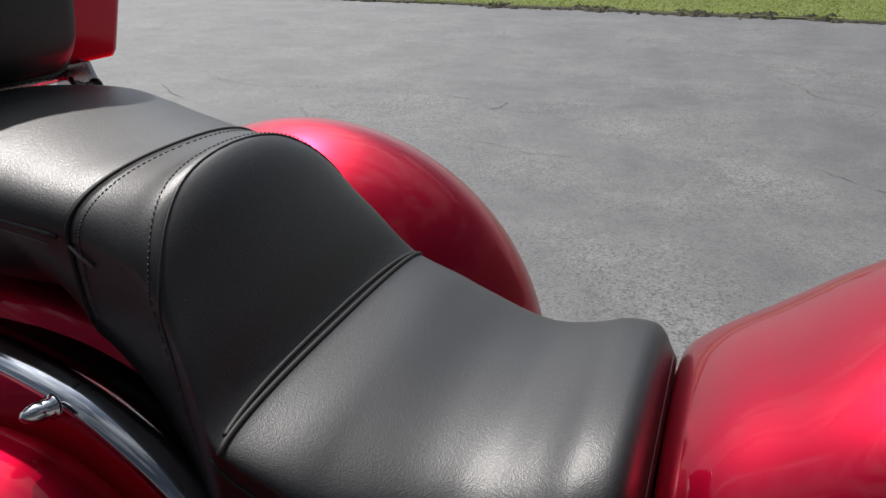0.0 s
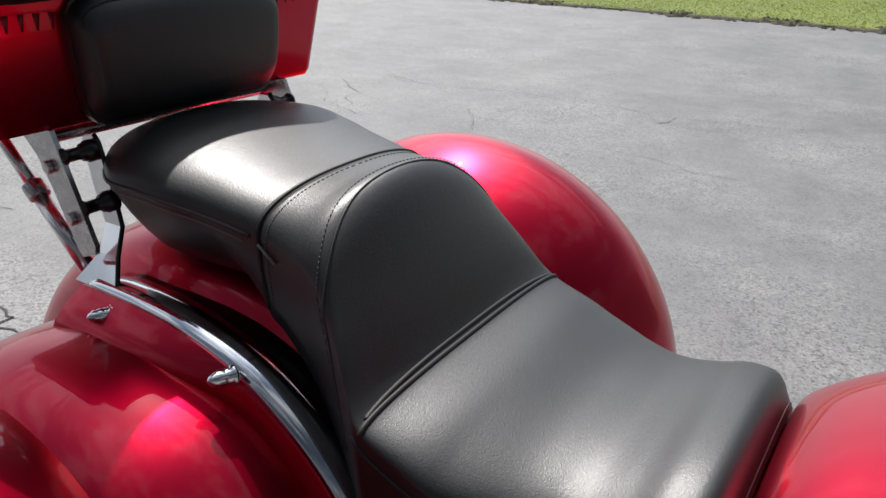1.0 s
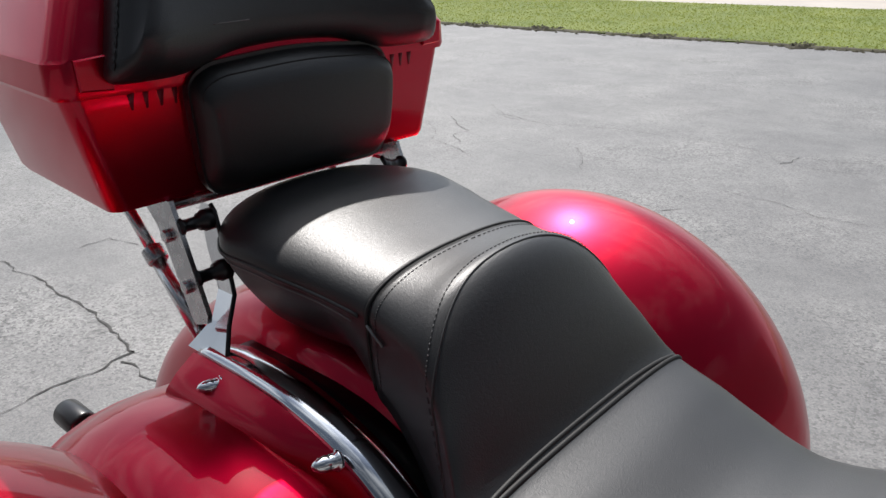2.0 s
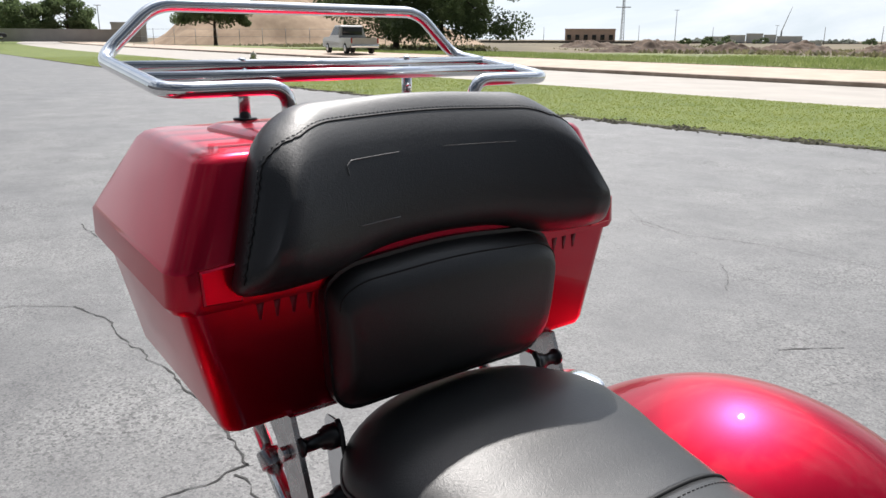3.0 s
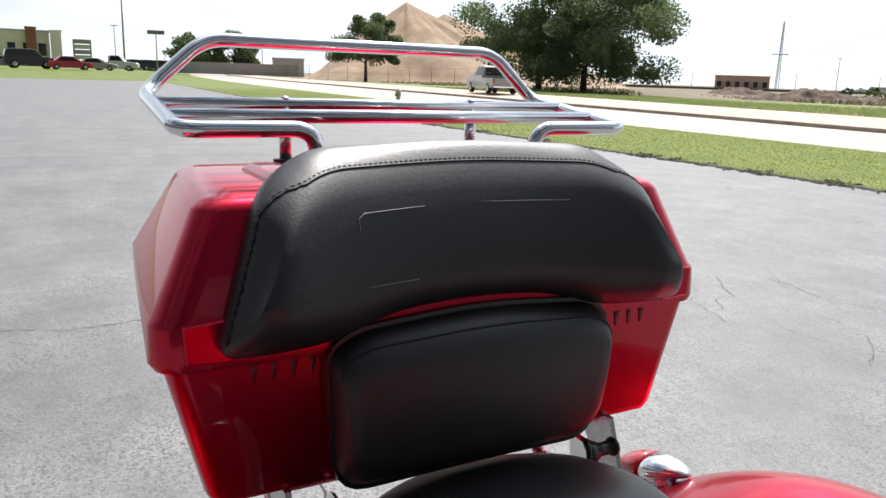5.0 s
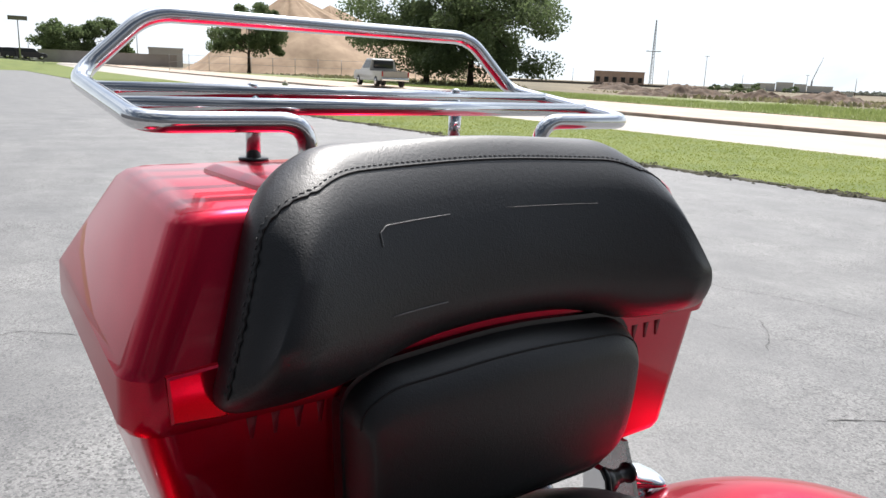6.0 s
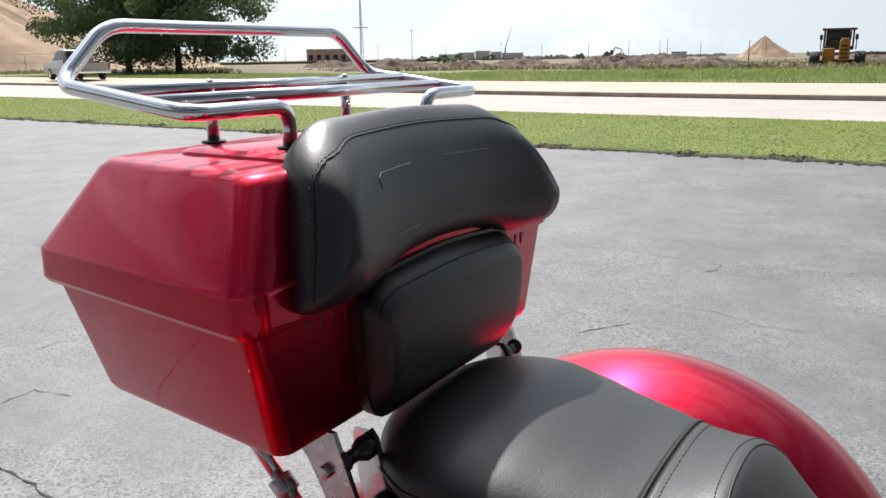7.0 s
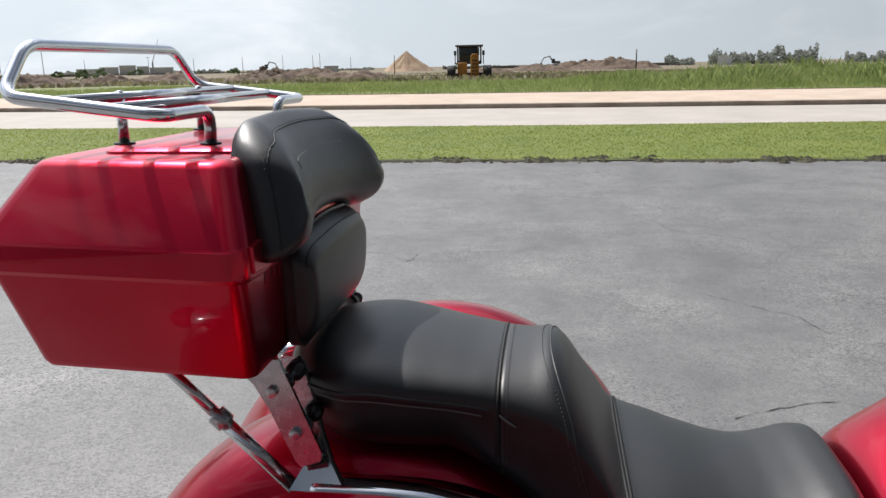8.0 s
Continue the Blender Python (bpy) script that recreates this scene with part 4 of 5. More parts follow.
# ---- wheels, frame and engine below
def wheel(x, y, r, w, parent):
    bm = bmesh.new()
    prof = [(r * 0.62, -w / 2 * 0.8), (r * 0.8, -w / 2), (r * 0.93, -w / 2 * 0.97), (r * 0.985, -w / 2 * 0.8), (r, -w / 4), (r, w / 4), (r * 0.985, w / 2 * 0.8), (r * 0.93, w / 2 * 0.97), (r * 0.8, w / 2), (r * 0.62, w / 2 * 0.8)]
    rings = [[(x + p[0] * math.cos(a), y + p[1], r + p[0] * math.sin(a)) for p in prof] for a in (2 * math.pi * i / 40 for i in range(41))]
    loft(bm, rings, closed=True, caps=False)
    bmesh.ops.remove_doubles(bm, verts=bm.verts, dist=1e-5)
    ty = part("tyre", bm, RUBBER, parent)
    bm = bmesh.new()
    cyl(bm, (x, y - w * 0.38, r), (x, y + w * 0.38, r), r * 0.63, 32, 0.01)
    part("rim", bm, STEEL, ty)
    return ty


for sd in (1, -1):
    wheel(-0.44, sd * 0.55, 0.315, 0.22, trike)
wheel(1.25, 0, 0.33, 0.13, trike)
bm = bmesh.new()
cyl(bm, (-0.40, -0.45, 0.315), (-0.40, 0.45, 0.315), 0.035, 16)
part("axle", bm, ENGINE, trike)
bm = bmesh.new()
box(bm, (0.18, 0, 0.42), (0.62, 0.30, 0.42), 0.05)
part("engine", bm, ENGINE, trike, "black engine block")
bm = bmesh.new()
for sd in (1, -1):
    tube(bm, fillet([(-0.40, sd * 0.13, 0.36), (-0.30, sd * 0.13, 0.66), (0.1, sd * 0.10, 0.66), (0.85, sd * 0.05, 0.80), (0.75, sd * 0.10, 0.25), (-0.4, sd * 0.12, 0.25)], 0.08), 0.018, 10)
part("frame", bm, ENGINE, trike)
bm = bmesh.new()
for sd in (1, -1):
    cyl(bm, (1.25, sd * 0.10, 0.33), (0.93, sd * 0.10, 1.0), 0.024, 14)
box(bm, (0.94, 0, 0.93), (0.06, 0.24, 0.04), 0.01)
part("fork", bm, CHROME, trike)

# ---------------------------------------------------------------- surroundings
def polar(az, d, z=0.0):
    return Vector((d * math.cos(radians(az)), -0.4 + d * math.sin(radians(az)), z))


# grass blades on the verge
def blades(name, n, area, hfun, wid, material, label, seed, lean=0.5):
    rng = np.random.default_rng(seed)
    vs, fs = [], []
    for _ in range(n):
        x, y, z = area(rng)
        h = hfun(x, y, rng)
        a = rng.uniform(0, 2 * math.pi)
        dx, dy = math.cos(a) * wid * h, math.sin(a) * wid * h
        lx, ly = rng.normal(0, lean * h), rng.normal(0, lean * h)
        k = len(vs)
        vs += [(x - dx, y - dy, z - 0.01), (x + dx, y + dy, z - 0.01), (x + lx * 0.4 + dx * 0.7, y + ly * 0.4 + dy * 0.7, z + h * 0.6), (x + lx, y + ly, z + h)]
        fs += [(k, k + 1, k + 2), (k, k + 2, k + 3)]
    return tagged(soup(name, vs, fs, material), label, "grass", kind="stuff")


def verge_area(rng):
    x = -60 + 76 * rng.random() ** 0.62
    a, b = lot_edge(x) - 0.12, near_edge(x)
    t = rng.random()
    return x, a + (b - a) * t, 0.02 + 0.04 * t


blades("verge_grass", 190000, verge_area, lambda x, y, r: r.uniform(0.010, 0.026), 0.16, BLADE, "short mown green grass", 3, 1.1)


def clods(n, seed):
    rng = np.random.default_rng(seed)
    vs, fs = [], []
    for _ in range(n):
        x = -30 + 42 * rng.random() ** 0.7
        y = lot_edge(x) + rng.normal(-0.03, 0.11)
        s = rng.uniform(0.012, 0.05) * (1.6 if noise.noise((x * 1.5, 0, 5)) > 0.1 else 0.8)
        k = len(vs)
        for dx, dy, dz in ((1, 0, 0), (-1, 0, 0), (0, 1, 0), (0, -1, 0), (0, 0, 0.8), (0, 0, -0.5)):
            vs.append((x + s * dx * rng.uniform(0.7, 1.8), y + s * dy * rng.uniform(0.6, 1.2), 0.004 + s * dz * rng.uniform(0.5, 1.0)))
        fs += [(k + a, k + b, k + 4) for a, b in ((0, 2), (2, 1), (1, 3), (3, 0))] + [(k + b, k + a, k + 5) for a, b in ((0, 2), (2, 1), (1, 3), (3, 0))]
    return tagged(soup("soil_clods", vs, fs, SOIL), "dark crumbs of soil along the asphalt edge", "soil", kind="stuff")


clods(7000, 17)

# rough green ground behind the pavement
bm = bmesh.new()
xs = [-110 + 2.5 * i for i in range(70)]
rows = [[bm.verts.new((x, walk_edge(x) + 0.02 + d, field_z(x, walk_edge(x) + d) + 0.02 - (0.25 if d > 21 else 0) + 0.05 * noise.noise((x * 0.4, d * 0.5, 1)))) for d in (0, 1.5, 4, 7, 11, 15, 19, 22)] for x in xs]
for a, b in zip(rows, rows[1:]):
    for j in range(7):
        bm.faces.new((a[j], b[j], b[j + 1], a[j + 1]))
tagged(part("weed_bed", bm, WEED_BED), "rough green weedy ground behind the pavement", "weeds", kind="structure")


def weed_area(rng):
    x = -70 + 110 * rng.random() ** 0.7
    t = rng.random() ** 1.5
    y = walk_edge(x) + 0.1 + t * (16 if x > -25 else 9)
    return x, y, field_z(x, y) - 0.05


def weed_h(x, y, r):
    d = y - walk_edge(x)
    tall = (0.18 + 0.82 * min(1, max(0, (x + 1) / 9))) * min(1, max(0, (x + 30) / 20)) * min(1, max(0.0, d - 0.6) / 4.0)
    patch = 0.6 + 0.7 * noise.noise((x * 0.25, y * 0.25, 7))
    return r.uniform(0.10, 0.22) + tall * max(0.1, patch) * r.uniform(0.3, 1.25)


blades("roadside_weeds", 110000, weed_area, weed_h, 0.05, WEED, "tall rough green weeds behind the pavement", 5, 0.3)


def scrub_area(rng):
    x, y = rng.uniform(-110, 60), rng.uniform(42, 150)
    while noise.noise((x * 0.035, y * 0.06, 2.0)) < -0.05:
        x, y = rng.uniform(-110, 60), rng.uniform(42, 150)
    return x, y, -0.05 if y > 60 else field_z(x, y) - 0.05


blades("field_scrub", 26000, scrub_area, lambda x, y, r: r.uniform(0.10, 0.45), 0.5, SCRUB, "dry olive scrub scattered over the dirt field", 6, 0.5)


# trees
def tree(name, base, height, spread, trunk_r, clumps, leaves, size, seed, label, bare=0.22, lean=0.0):
    rng = random.Random(seed)
    t = tagged(empty(name, base), label, name.split("_")[-1], group="oak trees" if name == "oak_tree" else "field shrubs")
    bm = bmesh.new()
    fork = Vector((lean, 0, height * bare))
    tube(bm, [(0, 0, -0.3), (0, 0, 0.2), (lean * 0.4, 0, height * bare * 0.5), fork, (lean, 0.1, height * 0.5), (lean * 1.2, 0.0, height * 0.75)], [trunk_r * 1.5, trunk_r * 1.1, trunk_r, trunk_r * 0.85, trunk_r * 0.5, trunk_r * 0.15], 10)
    centres = []
    for i in range(clumps):
        a = 2 * math.pi * i / clumps * 2.4 + rng.uniform(-0.5, 0.5)
        u = rng.random() ** 1.25
        zz = height * (bare + 0.04 + (0.92 - bare) * u)
        rad = spread * 0.5 * math.sqrt(max(0.04, 1 - ((u - 0.30) / 0.72) ** 2)) * (rng.random() ** 0.5 * 0.75 + 0.28)
        c = Vector((lean + rad * math.cos(a), rad * math.sin(a), zz))
        centres.append((c, (rng.uniform(0.07, 0.15) if clumps > 50 else rng.uniform(0.12, 0.19)) * spread))
    for c, r in centres[: min(len(centres), 16)]:
        s = fork.lerp(Vector((lean, 0, height * 0.6)), rng.random())
        mid = s.lerp(c, 0.5) + Vector((0, 0, -0.05 * height * rng.random()))
        tube(bm, [s, mid, c], [trunk_r * 0.4, trunk_r * 0.22, trunk_r * 0.06], 6)
    part("trunk", bm, BARK, t)
    vs, fs = [], []
    per = leaves // len(centres)
    for c, r in centres:
        for _ in range(per):
            d = Vector((rng.gauss(0, 1), rng.gauss(0, 1), rng.gauss(0, 0.8)))
            d = d.normalized() * r * (rng.random() ** 0.35) if d.length else d
            d.z *= 0.72
            p = c + d
            s = size * rng.uniform(0.5, 1.2)
            u = Vector((rng.gauss(0, 1), rng.gauss(0, 1), rng.gauss(0, 1))).normalized()
            w = u.orthogonal().normalized() * s * 0.55
            u = u * s
            k = len(vs)
            vs += [p - u, p + w, p + u, p - w]
            fs.append((k, k + 1, k + 2, k + 3))
    soup("crown", [tuple(v) for v in vs], fs, LEAF, t)
    return t


tree("oak_tree", polar(141.4, 74, 0.42), 11.5, 15.5, 0.32, 84, 44000, 0.155, 11, "broad dark green oak tree with low hanging limbs", bare=0.10)
tree("oak_tree", polar(144.6, 76, 0.42), 11.0, 14.0, 0.30, 78, 40000, 0.155, 12, "dense dark green oak tree beside its neighbour", bare=0.10)
tree("oak_tree", polar(157.2, 115, 0.6), 9.6, 10.0, 0.22, 52, 20000, 0.19, 13, "small round oak tree before the sand heap", bare=0.24)
tree("oak_tree", polar(169.0, 185, 0.8), 8.2, 10.5, 0.25, 38, 8000, 0.32, 14, "small round far oak tree", bare=0.22)
tree("oak_tree", polar(166.4, 185, 0.8), 8.6, 10.0, 0.25, 38, 8000, 0.32, 15, "small round far oak tree", bare=0.22)


for az, d, hh, seed in ((121.5, 170, 2.2, 31), (122.7, 175, 2.0, 32), (124.3, 190, 1.8, 33), (119.4, 260, 2.4, 34), (96.9, 300, 2.6, 35), (112.9, 240, 2.0, 36)):
    tree("shrub", polar(az, d, -0.1), hh, hh * 1.7, 0.05, 12, 1100, 0.20, seed, "dark green rounded shrub in the field", bare=0.05)


# sand heaps
def heap(name, az, d, r_left, r_right, height, label, seed, z=0.0, ridge=0.0, depth=1.0):
    bm = bmesh.new()
    c = polar(az, d, z)
    side = Vector((-math.sin(radians(az)), math.cos(radians(az)), 0))
    fwd = Vector((math.cos(radians(az)), math.sin(radians(az)), 0))
    n, m = 72, 22
    rows = []
    for i in range(m + 1):
        s = i / m
        row = []
        for j in range(n):
            a = 2 * math.pi * j / n
            ca, sa = math.cos(a), math.sin(a)
            R = (r_left if ca > 0 else r_right) * abs(ca) + (r_left + r_right) / 2 * depth * (1 - abs(ca))
            wob = 1 + 0.10 * noise.noise((3 * ca + seed, 3 * sa, s * 2)) + 0.05 * noise.noise((9 * ca, 9 * sa + seed, s * 5))
            gully = 0.09 * height * noise.noise((7 * ca + seed, 7 * sa, 0.6 * s)) * math.sin(math.pi * min(1, s * 1.1))
            h = height * (1 - s) ** 1.08 + gully
            if "dirt" in name:
                h = height * (1 - s * s) * (0.72 + 0.55 * noise.noise((4 * s * ca + seed, 4 * s * sa, 1.7)) + 0.30 * noise.noise((11 * s * ca, 11 * s * sa + seed, 4.1)))
            off = -ridge * (1 - s) * max(0, -ca)
            p = c + side * (ca * R * s * wob + off) + fwd * (sa * R * s * wob * depth)
            row.append(bm.verts.new((p.x, p.y, z + max(0, h) - 0.3 * s)))
        rows.append(row)
    for a, b in zip(rows, rows[1:]):
        for j in range(n):
            bm.faces.new((a[j], b[j], b[(j + 1) % n], a[(j + 1) % n]))
    bm.faces.new(rows[0])
    return tagged(part(name, bm, SAND if "sand" in name else MOUND), label, "sand heap" if "sand" in name else "mound")


heap("sand_heap", 154.35, 150, 19, 30, 14.4, "large tan heap of sand with gullied flanks", 2.0, 0.4)
heap("sand_heap", 151.6, 156, 22, 30, 13.0, "broad shoulder of the large tan sand heap", 6.0, 0.4)
heap("sand_heap", 146.0, 158, 16, 22, 8.5, "low shoulder of the large tan sand heap", 7.0, 0.4)
heap("sand_heap", 100.66, 250, 8.0, 9.0, 6.4, "small grey-tan cone of sand far off", 4.0, 0.0)
heap("dirt_mound", 110.8, 88, 4.6, 4.4, 1.5, "low mound of brown dirt", 8.0, 0.2)
heap("dirt_mound", 131.2, 110, 4.0, 7.0, 1.3, "low mound of brown dirt", 9.0, 0.2)
for az, d, r, h in ((104.5, 95, 6.0, 1.1), (107.5, 150, 9.0, 1.5), (85.5, 180, 13.0, 2.9), (88.2, 190, 9.0, 2.4), (117.0, 100, 7.0, 1.2), (121.0, 85, 5.0, 1.1), (126.0, 95, 6.5, 1.5), (128.5, 80, 4.0, 0.9), (95.0, 130, 7.0, 1.2), (91.0, 160, 9.0, 1.5)):
    heap("dirt_mound", az, d, r, r * 0.8, h, "low mound of brown dirt", az, 0.1)
heap("dirt_mound", 112.0, 80, 3.5, 4.0, 0.8, "low mound of brown dirt", 10.0, 0.3)


# vehicles
def car(name, at, rz, L, W, H, paint, label, category, style="sedan", window_row=None):
    v = tagged(empty(name, at, rz), label, category, group="parked cars" if style != "pickup" else "")
    hood = 0.52 * H
    if style == "pickup":
        side = [(-0.5, 0.30), (-0.5, 0.545), (-0.10, 0.56), (-0.085, 0.95), (-0.05, 0.99), (0.13, 0.985), (0.235, 0.60), (0.46, 0.555), (0.495, 0.47), (0.5, 0.26), (0.40, 0.2), (-0.45, 0.22)]
    elif style == "van":
        side = [(-0.5, 0.3), (-0.495, 0.75), (-0.46, 0.97), (-0.3, 1.0), (0.10, 0.98), (0.24, 0.62), (0.45, 0.55), (0.5, 0.42), (0.5, 0.22), (0.4, 0.17), (-0.4, 0.17), (-0.48, 0.2)]
    else:
        side = [(-0.5, 0.35), (-0.49, 0.60), (-0.36, 0.64), (-0.22, 0.96), (-0.12, 1.0), (0.05, 0.99), (0.22, 0.64), (0.44, 0.54), (0.5, 0.42), (0.5, 0.2), (0.4, 0.14), (-0.42, 0.14), (-0.49, 0.2)]
    pts = [(a * L, b * H) for a, b in side]
    rings = []
    for yy, sc in ((-0.5, 0.985), (-0.47, 1.0), (0.47, 1.0), (0.5, 0.985)):
        rings.append([(x * (sc if abs(x) > 0 else 1), yy * W * (1 - 0.22 * max(0, (z - 0.58 * H) / (0.42 * H))), z * sc) for x, z in pts])
    bm = bmesh.new()
    loft(bm, rings)
    sharp(part("body", bm, paint, v), 30)
    # side and end glass
    cab = {"pickup": (-0.075, 0.19, -0.05, 0.12), "van": (-0.44, 0.20, -0.42, 0.10), "sedan": (-0.28, 0.17, -0.19, 0.05)}[style]
    for sd in (1, -1):
        bm = bmesh.new()
        z0, z1 = 0.64 * H, 0.93 * H
        y0 = sd * W * (0.5 * (1 - 0.22 * 0.06 / 0.42) + 0.004)
        y1 = sd * W * (0.5 * (1 - 0.22 * 0.35 / 0.42) + 0.004)
        loft(bm, [[(cab[0] * L, y0, z0), (cab[1] * L, y0, z0), (cab[3] * L, y1, z1), (cab[2] * L, y1, z1)],
                  [(cab[0] * L, y0 - sd * 0.03, z0), (cab[1] * L, y0 - sd * 0.03, z0), (cab[3] * L, y1 - sd * 0.03, z1), (cab[2] * L, y1 - sd * 0.03, z1)]])
        part("side_window", bm, GLASS, v, smooth=False)
    if style == "pickup":
        bm = bmesh.new()
        box(bm, (-0.098 * L, 0, 0.78 * H), (0.04, 0.72 * W, 0.26 * H), 0.01)
        part("rear_window", bm, GLASS, v)
        bm = bmesh.new()
        box(bm, (-0.29 * L, 0, 0.555 * H), (0.37 * L, 0.82 * W, 0.02), 0.004)
        part("bed", bm, BLACK, v)
        bm = bmesh.new()
        box(bm, (-0.507 * L, 0, 0.27 * H), (0.16, 0.96 * W, 0.10 * H), 0.02)
        part("bumper", bm, CHROME, v)
        for sd in (1, -1):
            bm = bmesh.new()
            box(bm, (-0.5 * L, sd * 0.465 * W, 0.45 * H), (0.05, 0.10, 0.17 * H), 0.01)
            part("tail_light", bm, LENS, v)
    else:
        bm = bmesh.new()
        loft(bm, [[(0.22 * L, -0.4 * W, 0.66 * H), (0.22 * L, 0.4 * W, 0.66 * H), (0.07 * L, 0.36 * W, 0.96 * H), (0.07 * L, -0.36 * W, 0.96 * H)],
                  [(0.235 * L, -0.4 * W, 0.665 * H), (0.235 * L, 0.4 * W, 0.665 * H), (0.085 * L, 0.36 * W, 0.965 * H), (0.085 * L, -0.36 * W, 0.965 * H)]])
        part("windscreen", bm, GLASS, v, smooth=False)
    for wx in (-0.31 * L, 0.315 * L):
        for sd in (1, -1):
            r = 0.19 * H if style == "pickup" else 0.215 * H
            bm = bmesh.new()
            cyl(bm, (wx, sd * W * 0.38, r), (wx, sd * W * 0.505, r), r, 20, 0.03)
            tw = part("wheel", bm, RUBBER, v)
            bm = bmesh.new()
            cyl(bm, (wx, sd * W * 0.50, r), (wx, sd * W * 0.515, r), r * 0.58, 16, 0.01)
            part("hubcap", bm, STEEL, tw)
    return v


# driving away along the pavement side of the road
car("pickup_truck", (-46.0, 28.4, 0.375), 168, 5.7, 1.95, 1.85, SILVER, "silver extended-cab pickup truck on the far roadside", "pickup truck", "pickup")
ZC = 0.85
car("parked_car", polar(179.2, 98, ZC), 178, 5.0, 1.95, 2.1, DARKCAR, "dark maroon van parked beyond the lawn", "van", "van").rotation_euler.z = radians(95)
car("parked_car", polar(176.9, 97, ZC), 95, 4.6, 1.8, 1.45, CARRED, "red car parked beyond the lawn", "car")
car("parked_car", polar(175.3, 100, ZC), 80, 4.6, 1.8, 1.4, SILVER, "silver car parked beyond the lawn", "car")
car("pickup_truck", polar(174.2, 104, ZC), 75, 5.6, 1.95, 1.85, WHITE, "white pickup truck parked beyond the lawn", "pickup truck", "pickup")
car("parked_car", polar(-178.9, 99, ZC), 90, 4.6, 1.8, 1.5, SILVER, "silver car parked beside a dark van", "car")
for az in (172.6, 171.7, 170.9):
    car("parked_car", polar(az, 150, 0.9), 90, 4.8, 1.9, 1.8, DARKCAR, "dark van parked far beyond the lawn", "van", "van")

# fire hydrant on the verge
hyd = tagged(empty("fire_hydrant", (-35.4, 16.3, 0.05)), "weathered grey fire hydrant on the grass verge", "hydrant")
bm = bmesh.new()
tube(bm, [(0, 0, 0), (0, 0, 0.05), (0, 0, 0.051), (0, 0, 0.44), (0, 0, 0.441), (0, 0, 0.48), (0, 0, 0.56), (0, 0, 0.62), (0, 0, 0.65), (0, 0, 0.70)], [0.17, 0.17, 0.11, 0.11, 0.15, 0.15, 0.13, 0.08, 0.035, 0.03], 20)
part("barrel", bm, HYDRANT, hyd)
for d in ((1, 0), (-1, 0), (0, -1)):
    bm = bmesh.new()
    cyl(bm, (d[0] * 0.08, d[1] * 0.08, 0.36), (d[0] * 0.19, d[1] * 0.19, 0.36), 0.06, 14, 0.01)
    part("outlet_cap", bm, HYDRANT, hyd)

# motor grader seen from behind, in the field
gr = tagged(empty("road_grader", polar(96.3, 62, -0.05), 6), "yellow road grader with dark cab standing in the field", "construction machine")
bm = bmesh.new()
box(bm, (0.42, 0, 1.25), (0.66, 2.6, 1.9), 0.10)
box(bm, (0.42, -0.95, 2.22), (0.5, 0.9, 0.18), 0.05)
part("engine_hood", bm, YELLOW, gr)
bm = bmesh.new()
for k in range(5):
    box(bm, (0.40, -1.33, 0.75 + k * 0.26), (0.46, 0.06, 0.07), 0.01)
part("grille", bm, ENGINE, gr)
bm = bmesh.new()
box(bm, (-0.55, 0.1, 1.15), (0.75, 1.8, 1.0), 0.08)
part("side_tank", bm, YELLOW, gr)
bm = bmesh.new()
for x in (-0.92, 0.92):
    for y in (0.2, 1.6):
        box(bm, (x, y, 2.25), (0.11, 0.11, 1.35), 0.01)
box(bm, (0, 0.9, 2.95), (2.2, 1.9, 0.13), 0.03)
box(bm, (0, 0.9, 1.65), (1.9, 1.5, 0.25), 0.02)
part("cab_frame", bm, CAB, gr)
bm = bmesh.new()
box(bm, (-0.05, 0.9, 2.3), (1.55, 1.3, 1.15), 0.03)
part("cab_glass", bm, GLASS, gr)
bm = bmesh.new()
cyl(bm, (0.72, -0.5, 2.2), (0.72, -0.5, 2.85), 0.06, 10)
part("exhaust_stack", bm, ENGINE, gr)
for x in (-1.42, 1.42):
    for y in (-0.75, 0.85):
        bm = bmesh.new()
        cyl(bm, (x - 0.31, y, 0.72), (x + 0.31, y, 0.72), 0.72, 24, 0.08)
        part("tyre", bm, RUBBER, gr)
bm = bmesh.new()
cyl(bm, (-1.2, 0.05, 0.72), (1.2, 0.05, 0.72), 0.16, 12)
part("axle", bm, ENGINE, gr)
for x in (-1.12, 1.12):
    bm = bmesh.new()
    box(bm, (x, 0.2, 1.9), (0.07, 0.07, 0.7), 0.01)
    box(bm, (x, 0.2, 2.4), (0.20, 0.08, 0.36), 0.02)
    part("mirror_arm", bm, ENGINE, gr)


def excavator(az, d, rz, label):
    """Small tracked digger far across the field."""
    e = tagged(empty("excavator", polar(az, d, 0.5), rz), label, "construction machine", group="excavators")
    for y in (-1.1, 1.1):
        bm = bmesh.new()
        box(bm, (0, y, 0.45), (3.6, 0.6, 0.9), 0.25)
        part("track", bm, ENGINE, e)
    bm = bmesh.new()
    box(bm, (-0.6, 0, 1.55), (2.6, 2.4, 1.1), 0.12)
    part("body", bm, DARKF, e)
    bm = bmesh.new()
    box(bm, (0.7, 0.7, 2.1), (1.3, 1.0, 1.7), 0.10)
    part("cab", bm, GLASS, e)
    bm = bmesh.new()
    tube(bm, [(0.8, -0.3, 1.6), (2.2, -0.3, 3.9), (4.4, -0.3, 3.4), (5.6, -0.3, 1.5)], [0.25, 0.30, 0.22, 0.15], 8)
    part("boom", bm, DARKF, e)
    bm = bmesh.new()
    box(bm, (5.5, -0.3, 1.0), (0.9, 1.0, 0.9), 0.15)
    part("bucket", bm, ENGINE, e)
    return e


excavator(89.9, 310, 175, "grey tracked excavator far across the field")
excavator(110.8, 330, 10, "dark tracked excavator beside a dirt mound")

